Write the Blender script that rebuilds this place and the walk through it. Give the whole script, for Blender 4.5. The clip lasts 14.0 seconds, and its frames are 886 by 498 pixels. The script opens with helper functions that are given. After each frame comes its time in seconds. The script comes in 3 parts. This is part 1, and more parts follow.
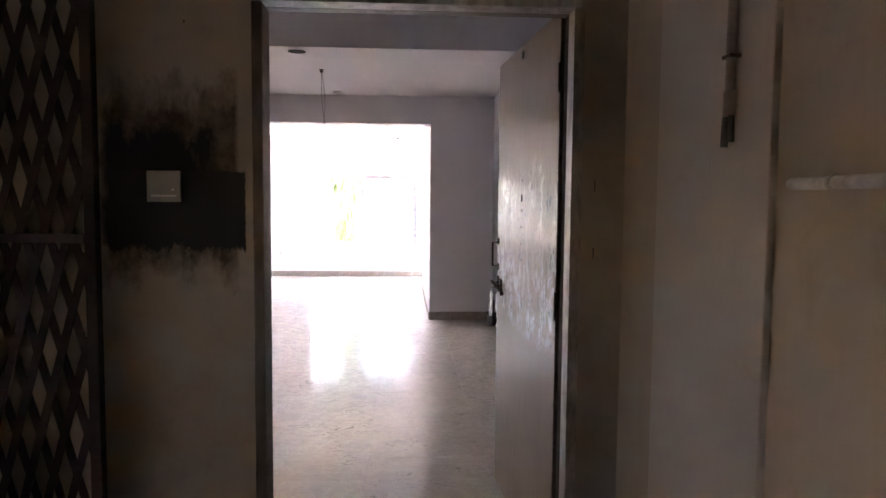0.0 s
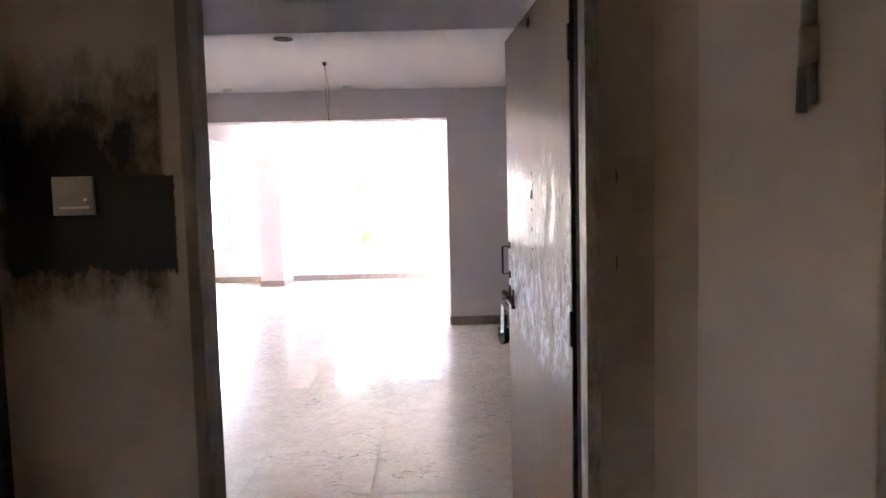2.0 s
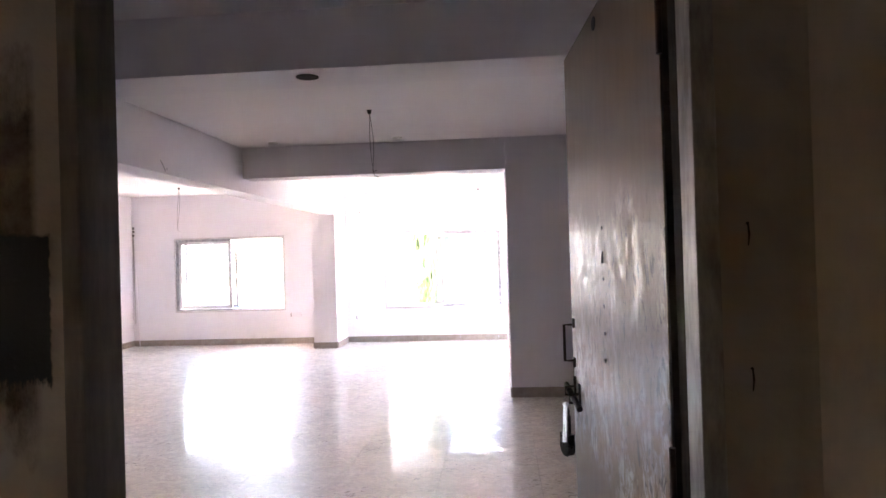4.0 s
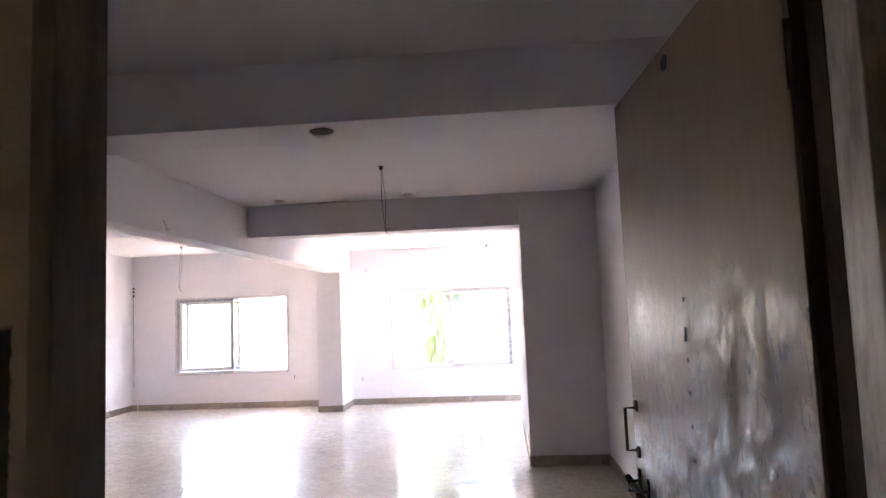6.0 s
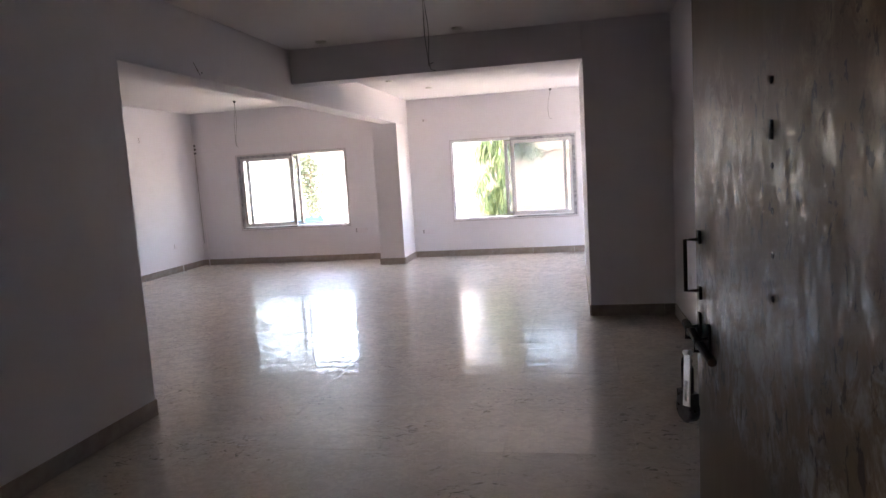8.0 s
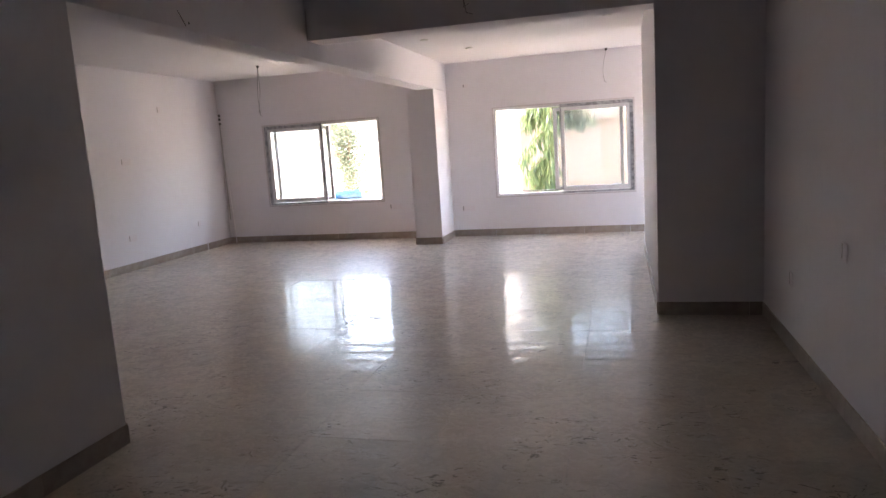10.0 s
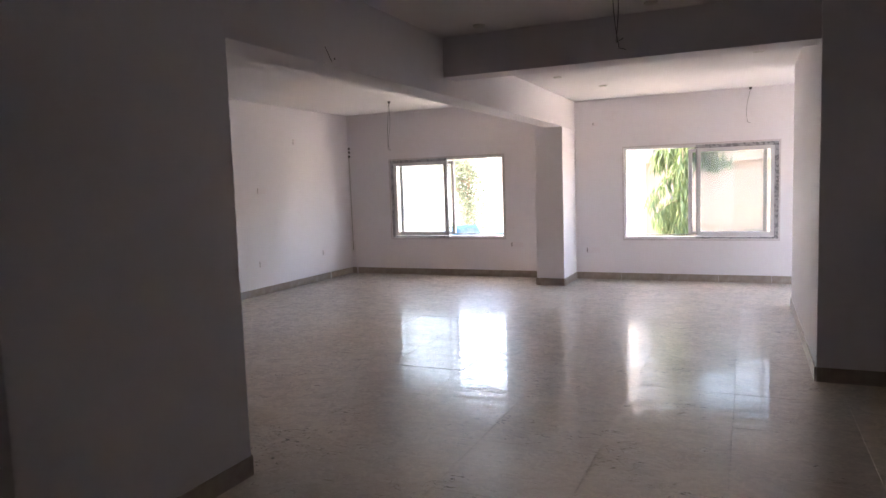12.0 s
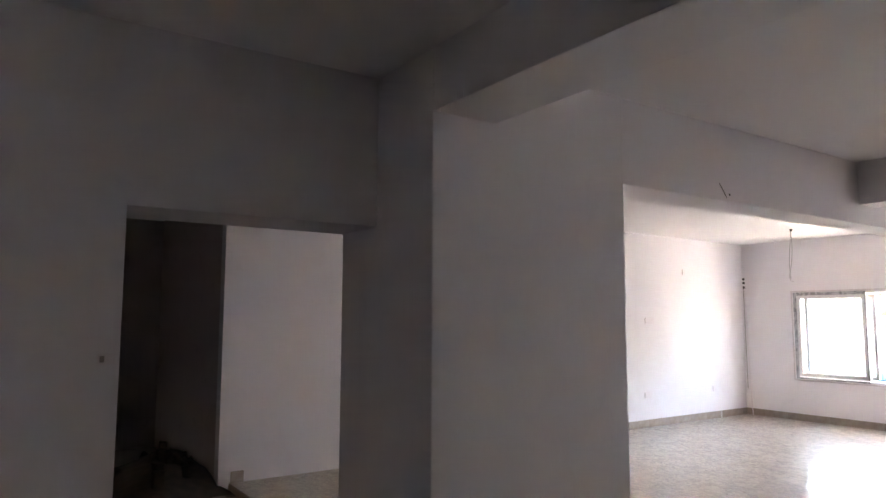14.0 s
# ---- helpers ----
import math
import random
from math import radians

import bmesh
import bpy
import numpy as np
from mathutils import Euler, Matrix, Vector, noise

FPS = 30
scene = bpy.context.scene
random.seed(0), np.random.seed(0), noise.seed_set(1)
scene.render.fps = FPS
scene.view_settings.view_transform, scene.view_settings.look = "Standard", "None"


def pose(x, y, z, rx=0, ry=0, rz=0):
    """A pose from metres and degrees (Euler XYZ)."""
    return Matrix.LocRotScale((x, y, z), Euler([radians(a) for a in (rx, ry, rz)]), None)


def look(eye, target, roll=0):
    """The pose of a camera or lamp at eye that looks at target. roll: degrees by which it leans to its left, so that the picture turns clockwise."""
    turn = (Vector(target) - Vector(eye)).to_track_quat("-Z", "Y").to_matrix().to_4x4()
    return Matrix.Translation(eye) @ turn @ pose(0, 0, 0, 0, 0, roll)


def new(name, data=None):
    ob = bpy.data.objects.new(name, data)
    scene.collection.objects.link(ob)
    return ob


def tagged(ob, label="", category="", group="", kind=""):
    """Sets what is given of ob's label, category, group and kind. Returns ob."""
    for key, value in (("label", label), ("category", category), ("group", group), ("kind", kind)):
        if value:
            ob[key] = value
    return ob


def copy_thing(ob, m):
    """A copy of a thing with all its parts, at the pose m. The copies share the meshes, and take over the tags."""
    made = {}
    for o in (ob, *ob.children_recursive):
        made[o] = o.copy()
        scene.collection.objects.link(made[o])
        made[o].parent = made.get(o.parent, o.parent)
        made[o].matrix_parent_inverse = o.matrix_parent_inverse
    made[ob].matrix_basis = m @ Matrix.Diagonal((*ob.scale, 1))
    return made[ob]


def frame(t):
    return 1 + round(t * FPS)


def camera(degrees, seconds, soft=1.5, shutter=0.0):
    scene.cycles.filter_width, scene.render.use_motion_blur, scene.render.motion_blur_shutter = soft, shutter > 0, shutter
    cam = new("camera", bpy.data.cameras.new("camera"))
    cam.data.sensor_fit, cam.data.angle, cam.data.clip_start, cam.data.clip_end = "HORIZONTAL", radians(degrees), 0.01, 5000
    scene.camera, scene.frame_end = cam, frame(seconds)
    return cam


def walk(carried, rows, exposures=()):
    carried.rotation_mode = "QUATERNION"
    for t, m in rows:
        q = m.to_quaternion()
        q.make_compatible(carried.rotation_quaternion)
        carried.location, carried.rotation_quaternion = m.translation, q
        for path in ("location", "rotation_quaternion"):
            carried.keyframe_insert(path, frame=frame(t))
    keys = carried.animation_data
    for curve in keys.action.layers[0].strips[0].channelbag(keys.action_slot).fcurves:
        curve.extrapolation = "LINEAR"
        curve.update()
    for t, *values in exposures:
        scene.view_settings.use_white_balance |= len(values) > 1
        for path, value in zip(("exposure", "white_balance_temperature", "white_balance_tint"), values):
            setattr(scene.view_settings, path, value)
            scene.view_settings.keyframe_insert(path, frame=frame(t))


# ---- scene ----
cam = camera(66.1, 14.0)
PATH = [
    (0, (0.439, -2.319, 1.429), (0.557, -0.327, 1.287), 0.5),
    (0.5, (0.537, -2.289, 1.436), (0.522, -0.294, 1.3), -0.2),
    (1, (0.594, -2.236, 1.426), (0.515, -0.246, 1.24), -0.5),
    (1.5, (0.587, -2.038, 1.431), (0.581, -0.042, 1.304), 1.3),
    (2, (0.598, -1.858, 1.439), (0.621, 0.136, 1.289), -1.4),
    (2.5, (0.715, -1.661, 1.443), (0.509, 0.327, 1.372), -1.6),
    (3, (0.783, -1.522, 1.445), (0.499, 0.453, 1.31), -1.8),
    (3.5, (0.745, -1.331, 1.443), (0.528, 0.657, 1.408), -0.5),
    (4, (0.688, -1.187, 1.461), (0.52, 0.806, 1.479), -1.7),
    (4.2, (0.685, -1.107, 1.475), (0.482, 0.882, 1.531), -2.4),
    (6.3, (0.53, -0.927, 1.515), (0.375, 1.059, 1.694), -2.0),
    (6.5, (0.518, -0.925, 1.5), (0.362, 1.067, 1.589), -1.6),
    (7, (0.548, -0.823, 1.445), (0.388, 1.167, 1.329), -2.5),
    (7.5, (0.627, -0.637, 1.416), (0.424, 1.343, 1.22), -3.0),
    (8, (0.646, -0.553, 1.411), (0.262, 1.396, 1.183), -3.5),
    (8.2, (0.621, -0.504, 1.398), (0.214, 1.44, 1.162), -3.0),
    (10.3, (0.502, 0.415, 1.419), (-0.063, 2.309, 1.116), -4.1),
    (10.5, (0.5, 0.407, 1.453), (-0.162, 2.279, 1.215), -4.5),
    (11, (0.433, 0.451, 1.468), (-0.172, 2.35, 1.304), -2.0),
    (11.5, (0.323, 0.469, 1.479), (-0.303, 2.364, 1.351), -3.1),
    (12, (0.322, 0.509, 1.437), (-0.495, 2.325, 1.251), -1.9),
    (12.5, (0.359, 0.524, 1.462), (-0.728, 2.198, 1.33), -2.3),
    (13, (0.398, 0.454, 1.45), (-1.007, 1.872, 1.333), -1.4),
    (13.5, (0.387, 0.404, 1.453), (-1.15, 1.679, 1.564), 0.1),
    (14, (0.387, 0.39, 1.48), (-1.254, 1.516, 1.68), 0.2),
]
walk(cam, [(t, look(e, g, r)) for t, e, g, r in PATH],
     exposures=[(0, 6.65, 7200, 22), (0.5, 6.9, 7200, 22), (1, 7.05, 7200, 22), (2, 7.0, 7200, 22), (3, 6.75, 7100, 22), (4.2, 6.4, 7100, 22),
                (6.5, 5.95, 7100, 19),
                (8, 4.85, 7250, 18), (10.5, 4.55, 7450, 17), (12.5, 4.55, 7450, 17), (13.0, 5.2, 7400, 17), (14, 6.05, 7300, 11)])

# ---- world and sun ----
world = bpy.data.worlds.new("world")
scene.world = world
world.use_nodes = True
wn = world.node_tree.nodes
sky = wn.new("ShaderNodeTexSky")
sky.sky_type = "NISHITA"
sky.sun_disc = False
sky.dust_density = 3.0
sky.sun_elevation = radians(56)
sky.sun_rotation = radians(264)
wn["Background"].inputs["Strength"].default_value = 0.15
world.node_tree.links.new(sky.outputs[0], wn["Background"].inputs["Color"])
sun_data = bpy.data.lights.new("sun", "SUN")
sun_data.energy = 2.2
sun_data.angle = radians(0.5)
sun_data.color = (1.0, 0.95, 0.87)
sun = new("sun", sun_data)
sun.matrix_world = look((-20, -2, 30), (0, 0, 0))


# ---- materials ----
def material(name, base, rough=0.6, metal=0.0):
    m = bpy.data.materials.new(name)
    m.use_nodes = True
    b = m.node_tree.nodes["Principled BSDF"]
    b.inputs["Base Color"].default_value = (*base, 1)
    b.inputs["Roughness"].default_value = rough
    b.inputs["Metallic"].default_value = metal
    return m


class Net:
    """Short names for the nodes of one material."""

    def __init__(self, m):
        self.t = m.node_tree
        self.b = self.t.nodes["Principled BSDF"]
        self.co = self.t.nodes.new("ShaderNodeTexCoord").outputs["Object"]

    def link(self, a, b):
        self.t.links.new(a, b)

    def mapped(self, scale=(1, 1, 1), shift=(0, 0, 0), turn=(0, 0, 0)):
        n = self.t.nodes.new("ShaderNodeMapping")
        n.inputs["Scale"].default_value = scale
        n.inputs["Location"].default_value = shift
        n.inputs["Rotation"].default_value = turn
        self.link(self.co, n.inputs["Vector"])
        return n.outputs[0]

    def noise(self, scale, detail=4, rough=0.55, vec=None, warp=0.0):
        n = self.t.nodes.new("ShaderNodeTexNoise")
        n.inputs["Scale"].default_value = scale
        n.inputs["Detail"].default_value = detail
        n.inputs["Roughness"].default_value = rough
        n.inputs["Distortion"].default_value = warp
        self.link(vec or self.co, n.inputs["Vector"])
        return n.outputs["Fac"]

    def ramp(self, fac, lo, hi, a=0.0, b=1.0):
        n = self.t.nodes.new("ShaderNodeMapRange")
        n.clamp = True
        for k, v in (("From Min", lo), ("From Max", hi), ("To Min", a), ("To Max", b)):
            n.inputs[k].default_value = v
        self.link(fac, n.inputs["Value"])
        return n.outputs[0]

    def mix(self, fac, a, b):
        n = self.t.nodes.new("ShaderNodeMix")
        n.data_type = "RGBA"
        for v, s in ((fac, n.inputs[0]), (a, n.inputs[6]), (b, n.inputs[7])):
            if isinstance(v, (int, float)):
                s.default_value = v
            elif isinstance(v, tuple):
                s.default_value = (*v, 1)
            else:
                self.link(v, s)
        return n.outputs[2]

    def math(self, op, a, b=0.0):
        n = self.t.nodes.new("ShaderNodeMath")
        n.operation = op
        for v, s in ((a, n.inputs[0]), (b, n.inputs[1])):
            if isinstance(v, (int, float)):
                s.default_value = v
            else:
                self.link(v, s)
        return n.outputs[0]

    def axis(self):
        n = self.t.nodes.new("ShaderNodeSeparateXYZ")
        self.link(self.co, n.inputs[0])
        return n.outputs

    def bump(self, height, strength, distance=0.01):
        n = self.t.nodes.new("ShaderNodeBump")
        n.inputs["Strength"].default_value = strength
        n.inputs["Distance"].default_value = distance
        self.link(height, n.inputs["Height"])
        self.link(n.outputs[0], self.b.inputs["Normal"])

    def random(self):
        return self.t.nodes.new("ShaderNodeObjectInfo").outputs["Random"]

    def colour(self, c):
        self.link(c, self.b.inputs["Base Color"])

    def rough(self, r):
        self.link(r, self.b.inputs["Roughness"])


def plaster(name, base, dirt, rough=0.75, dirt_amount=0.35):
    """Rolled wall paint: broad uneven tone, faint smudges and roller grain."""
    m = material(name, base, rough)
    n = Net(m)
    broad = n.ramp(n.noise(0.7, 3), 0.3, 0.7, 0.0, dirt_amount * 0.45)
    smudge = n.ramp(n.noise(5.0, 6, 0.65, warp=0.6), 0.56, 0.78, 0.0, dirt_amount)
    c = n.mix(broad, base, tuple(v * 0.88 for v in base))
    n.colour(n.mix(smudge, c, dirt))
    grain = n.noise(140, 3)
    wave = n.noise(7, 3)
    n.bump(n.math("ADD", n.math("MULTIPLY", grain, 0.35), wave), 0.18, 0.006)
    return m


LILAC = plaster("lilac_paint", (0.858, 0.824, 0.846), (0.7, 0.64, 0.645), 0.7, 0.2)
CEILING = plaster("ceiling_paint", (0.88, 0.85, 0.862), (0.76, 0.71, 0.71), 0.8, 0.15)
LOBBY = plaster("lobby_distemper", (0.46, 0.35, 0.25), (0.27, 0.19, 0.13), 0.8, 0.5)
# landing paint made browner: light falling off towards the door corner
LOBBY_SHADED = plaster("lobby_margin_shade", (0.43, 0.34, 0.26), (0.28, 0.21, 0.155), 0.8, 0.5)
LOBBY_PALE = plaster("lobby_pale_paint", (0.5, 0.43, 0.37), (0.31, 0.24, 0.19), 0.8, 0.4)
CEMENT = plaster("raw_cement", (0.34, 0.29, 0.26), (0.2, 0.17, 0.15), 0.9, 0.6)
# wall paint greyed down to carry the back room's lack of light
SHADED_WALL = plaster("back_room_shade_plaster", (0.6, 0.53, 0.51), (0.4, 0.34, 0.32), 0.9, 0.5)
FACADE_WHITE = plaster("facade_white", (0.56, 0.55, 0.52), (0.4, 0.38, 0.35), 0.85, 0.4)
FACADE_BEIGE = plaster("facade_beige", (0.27, 0.21, 0.17), (0.2, 0.16, 0.13), 0.85, 0.4)


def entrance_paint():
    """Distemper with a brushed black square round the switch and brown scorch marks over it."""
    m = material("entrance_distemper", (0.42, 0.35, 0.28), 0.8)
    n = Net(m)
    x, _, z = n.axis()
    base = n.mix(n.ramp(n.noise(5, 6, 0.65, warp=0.6), 0.52, 0.8, 0, 0.5), (0.43, 0.36, 0.29), (0.26, 0.21, 0.16))
    edge = n.noise(16, 5, 0.7, n.mapped((1, 1, 0.45)))
    wob = n.math("MULTIPLY", n.math("SUBTRACT", edge, 0.5), 0.36)
    fine = n.math("MULTIPLY", n.math("SUBTRACT", n.noise(60, 3), 0.5), 0.012)
    # brown smear over and under the black
    zb = n.math("ADD", z, wob)
    top = n.ramp(zb, 1.70, 1.82, 1, 0)
    low = n.ramp(zb, 1.15, 1.27, 0, 1)
    right = n.ramp(n.math("ADD", x, fine), -0.095, -0.080, 1, 0)
    left = n.ramp(n.math("ADD", x, n.math("MULTIPLY", wob, 0.2)), -0.53, -0.49, 0, 1)
    brown = n.math("MULTIPLY", n.math("MULTIPLY", top, low), n.math("MULTIPLY", right, left))
    blot = n.ramp(n.noise(9, 5, 0.6), 0.36, 0.6, 0.6, 1.0)
    c = n.mix(n.math("MULTIPLY", brown, blot), base, (0.06, 0.038, 0.022))
    # the black square
    r2 = n.ramp(n.math("ADD", x, fine), -0.064, -0.060, 1, 0)
    b_top = n.ramp(n.math("ADD", z, fine), 1.512, 1.518, 1, 0)
    b_low = n.ramp(n.math("ADD", z, n.math("MULTIPLY", wob, 0.35)), 1.262, 1.275, 0, 1)
    square = n.math("MULTIPLY", n.math("MULTIPLY", r2, b_top), b_low)
    h_top = n.ramp(n.math("ADD", z, n.math("MULTIPLY", wob, 0.6)), 1.62, 1.66, 1, 0)
    h_right = n.ramp(n.math("ADD", x, n.math("MULTIPLY", wob, 0.6)), -0.2, -0.15, 1, 0)
    hump = n.math("MULTIPLY", n.math("MULTIPLY", h_top, h_right), b_low)
    c = n.mix(n.math("MULTIPLY", n.math("MAXIMUM", square, hump), left), c, (0.016, 0.02, 0.021))
    n.colour(c)
    n.rough(n.ramp(square, 0, 1, 0.85, 0.7))
    n.bump(n.math("ADD", n.noise(9, 4), n.math("MULTIPLY", n.noise(120, 3), 0.3)), 0.3, 0.008)
    return m


ENTRANCE = entrance_paint()


def marble():
    """Polished beige tile under a dust film: sharp coat, dull body, scuffs and flecks of dried slurry."""
    m = material("polished_tile", (0.56, 0.47, 0.38), 0.4)
    n = Net(m)
    r = n.random()
    g = n.t.nodes.new("ShaderNodeNewGeometry").outputs["Position"]

    def laid(scale, turn):
        k = n.t.nodes.new("ShaderNodeMapping")
        k.inputs["Scale"].default_value = scale
        k.inputs["Rotation"].default_value = (0, 0, turn)
        n.link(g, k.inputs["Vector"])
        return k.outputs[0]

    vein = n.ramp(n.noise(2.2, 7, 0.6, g, 1.2), 0.42, 0.62)
    c = n.mix(vein, (0.45, 0.35, 0.25), (0.505, 0.415, 0.315))
    c = n.mix(n.math("MULTIPLY", r, 0.12), c, (0.37, 0.3, 0.235))
    film = n.ramp(n.noise(1.1, 6, 0.62, laid((1, 1.5, 1), 0.3), 0.9), 0.38, 0.68)
    # dried slurry lies in loose patches: broad smears, short flecks, specks
    where = n.ramp(n.noise(1.6, 5, 0.65, laid((1, 1.2, 1), 0.5), 0.8), 0.47, 0.6)
    smear = n.ramp(n.noise(5.5, 7, 0.74, laid((0.8, 1.2, 1), 0.35), 2.2), 0.53, 0.63)
    fleck = n.ramp(n.noise(15, 6, 0.7, laid((0.65, 1.1, 1), -0.3), 1.9), 0.58, 0.61)
    loose = n.ramp(n.noise(20, 5, 0.7, laid((0.8, 1.1, 1), 0.8), 1.2), 0.655, 0.68)
    chip = n.ramp(n.noise(13, 6, 0.7, laid((0.7, 1.0, 1), 1.1), 1.6), 0.6, 0.63)
    dark = n.math("MULTIPLY", n.math("MAXIMUM", n.math("MULTIPLY", smear, 0.4), fleck), n.math("ADD", n.math("MULTIPLY", where, 0.9), 0.1))
    dark = n.math("MAXIMUM", dark, n.math("MULTIPLY", loose, 0.45))
    c = n.mix(n.math("MULTIPLY", n.math("MULTIPLY", chip, where), 0.5), c, (0.62, 0.57, 0.51))
    c = n.mix(n.math("MULTIPLY", film, 0.22), c, (0.46, 0.415, 0.365))
    n.colour(n.mix(n.math("MULTIPLY", dark, 0.85), c, (0.085, 0.072, 0.062)))
    n.b.inputs["Sheen Weight"].default_value = 0.22
    n.b.inputs["Sheen Roughness"].default_value = 0.45
    n.rough(n.ramp(film, 0, 1, 0.36, 0.48))
    n.link(n.ramp(dark, 0, 0.6, 1.0, 0.1), n.b.inputs["Specular IOR Level"])
    ripple = n.noise(9, 2, 0.5, laid((0.1, 1, 1), 0.03))
    wobble = n.noise(14, 3, 0.55, laid((0.6, 1, 1), 0.2), 0.5)
    n.bump(n.math("ADD", ripple, n.math("MULTIPLY", wobble, 0.7)), 0.2, 0.012)
    dust = n.ramp(n.noise(9, 6, 0.7, laid((0.8, 1.0, 1), 0.1), 1.0), 0.44, 0.58, 1.0, 0.45)
    wiped = n.ramp(n.noise(15, 7, 0.76, laid((0.85, 1.0, 1), 0.6), 1.8), 0.5, 0.55, 1.0, 0.06)
    dust = n.math("MULTIPLY", dust, wiped)
    n.link(n.b.inputs["Normal"].links[0].from_socket, n.b.inputs["Coat Normal"])
    n.link(n.math("MULTIPLY", n.ramp(dark, 0, 0.4, 0.95, 0.0), dust), n.b.inputs["Coat Weight"])
    n.link(n.ramp(film, 0, 1, 0.01, 0.035), n.b.inputs["Coat Roughness"])
    return m


TILE = marble()
GROUT = plaster("tile_grout", (0.5, 0.42, 0.34), (0.36, 0.3, 0.245), 0.9, 0.4)


def skirting():
    m = material("skirting_tile", (0.22, 0.17, 0.14), 0.35)
    n = Net(m)
    c = n.mix(n.ramp(n.noise(14, 5), 0.35, 0.7), (0.33, 0.265, 0.22), (0.42, 0.355, 0.305))
    n.colour(n.mix(n.math("MULTIPLY", n.random(), 0.3), c, (0.28, 0.22, 0.18)))
    n.bump(n.noise(30, 3), 0.1, 0.004)
    return m


SKIRT = skirting()


def leaf_skin():
    """Glossy brown door laminate, scraped and gouged along the grain at hand height, with room reflections coloured in.
    """
    m = material("worn_door_laminate", (0.13, 0.095, 0.07), 0.2)
    n = Net(m)
    lx, _, z = n.axis()
    grain = n.noise(30, 4, 0.6, n.mapped((1, 1, 0.15)))
    base = n.mix(n.ramp(grain, 0.3, 0.7), (0.215, 0.14, 0.082), (0.25, 0.17, 0.108))
    base = n.mix(n.ramp(n.noise(3, 4), 0.4, 0.7, 0, 0.5), base, (0.16, 0.107, 0.068))
    wob = n.math("MULTIPLY", n.math("SUBTRACT", n.noise(6, 4, 0.6), 0.5), 0.3)
    zz = n.math("ADD", z, wob)
    band = n.math("MULTIPLY", n.ramp(zz, 0.84, 0.94), n.ramp(zz, 1.48, 1.58, 1, 0))
    # less colour between the two painted reflections, window wall above, floor below
    gap = n.ramp(n.math("ABSOLUTE", n.math("SUBTRACT", zz, 1.24)), 0.02, 0.1, 0.4, 1.0)
    patch = n.ramp(n.noise(6.5, 5, 0.68, n.mapped((1, 1, 0.5)), 0.5), 0.44, 0.56)
    streak = n.ramp(n.noise(22, 6, 0.7, n.mapped((1, 1, 0.65)), 0.9), 0.43, 0.55, 0.05, 1)
    flakes = n.math("MULTIPLY", n.math("MULTIPLY", streak, n.math("MULTIPLY", band, gap)), patch)
    # scraped flakes, also tinted as reflections: pale floor glow low, yellow window high
    scrape_and_glare = n.mix(n.ramp(z, 1.14, 1.3, 0, 1), (0.46, 0.42, 0.38), (0.47, 0.35, 0.2))
    c = n.mix(n.math("MULTIPLY", flakes, 0.8), base, scrape_and_glare)
    # nicks down to the dark core
    nick = n.math("MULTIPLY", n.ramp(n.noise(36, 5, 0.65, n.mapped((1, 1, 0.5)), 0.6), 0.57, 0.61), band)
    c = n.mix(n.math("MULTIPLY", nick, 0.8), c, (0.05, 0.034, 0.026))
    n.colour(c)
    n.rough(n.ramp(flakes, 0, 0.8, 0.5, 0.34))
    n.b.inputs["Specular IOR Level"].default_value = 0.2
    # a hard clear film, worn through in blotches inside the scraped band
    chips = n.ramp(n.noise(24, 7, 0.76, n.mapped((1, 1, 0.6)), 1.2), 0.5, 0.55, 0.03, 0.55)
    film = n.math("ADD", n.math("MULTIPLY", chips, band), n.ramp(band, 0, 1, 0.2, 0.0))
    n.link(film, n.b.inputs["Coat Weight"])
    n.link(n.ramp(n.noise(5, 5, 0.6), 0.3, 0.7, 0.13, 0.24), n.b.inputs["Coat Roughness"])
    # the scraper left ridges along its stroke
    ridge = n.noise(38, 6, 0.68, n.mapped((1, 1, 0.5)), 0.8)
    relief = n.math("MULTIPLY", ridge, n.ramp(band, 0, 1, 0.08, 1.0))
    n.bump(n.math("ADD", relief, n.math("MULTIPLY", flakes, 0.5)), 0.3, 0.002)
    n.link(n.b.inputs["Normal"].links[0].from_socket, n.b.inputs["Coat Normal"])
    return m


LEAF = leaf_skin()


def worn(name, a, b, rough, metal=0.0, scale=18, stretch=1.0, bump=0.2):
    m = material(name, a, rough, metal)
    n = Net(m)
    v = n.mapped((1, 1, stretch))
    n.colour(n.mix(n.ramp(n.noise(scale, 6, 0.65, v), 0.38, 0.65), a, b))
    n.rough(n.ramp(n.noise(scale * 2, 4), 0.3, 0.7, rough * 0.8, min(1, rough * 1.25)))
    n.bump(n.noise(scale * 3, 4, 0.6, v), bump, 0.003)
    return m


FRAME_WOOD = worn("painted_frame_wood", (0.19, 0.155, 0.125), (0.1, 0.08, 0.064), 0.5, 0, 14, 0.2)
FRAME_EDGE = worn("scraped_pale_edge", (0.52, 0.485, 0.44), (0.24, 0.205, 0.175), 0.45, 0, 20, 0.3)
# near-black colour holds the shadow in the gap between leaf and post
HINGE_SHADE = worn("hinge_gap_shade", (0.04, 0.033, 0.028), (0.08, 0.06, 0.045), 0.9, 0, 14, 0.3)
HINGE_SHADE.node_tree.nodes["Principled BSDF"].inputs["Specular IOR Level"].default_value = 0.05
IRON = worn("dark_iron", (0.045, 0.035, 0.03), (0.09, 0.055, 0.04), 0.5, 0.7, 40)
GATE = worn("gate_paint", (0.012, 0.008, 0.007), (0.03, 0.012, 0.01), 0.7, 0.0, 30)
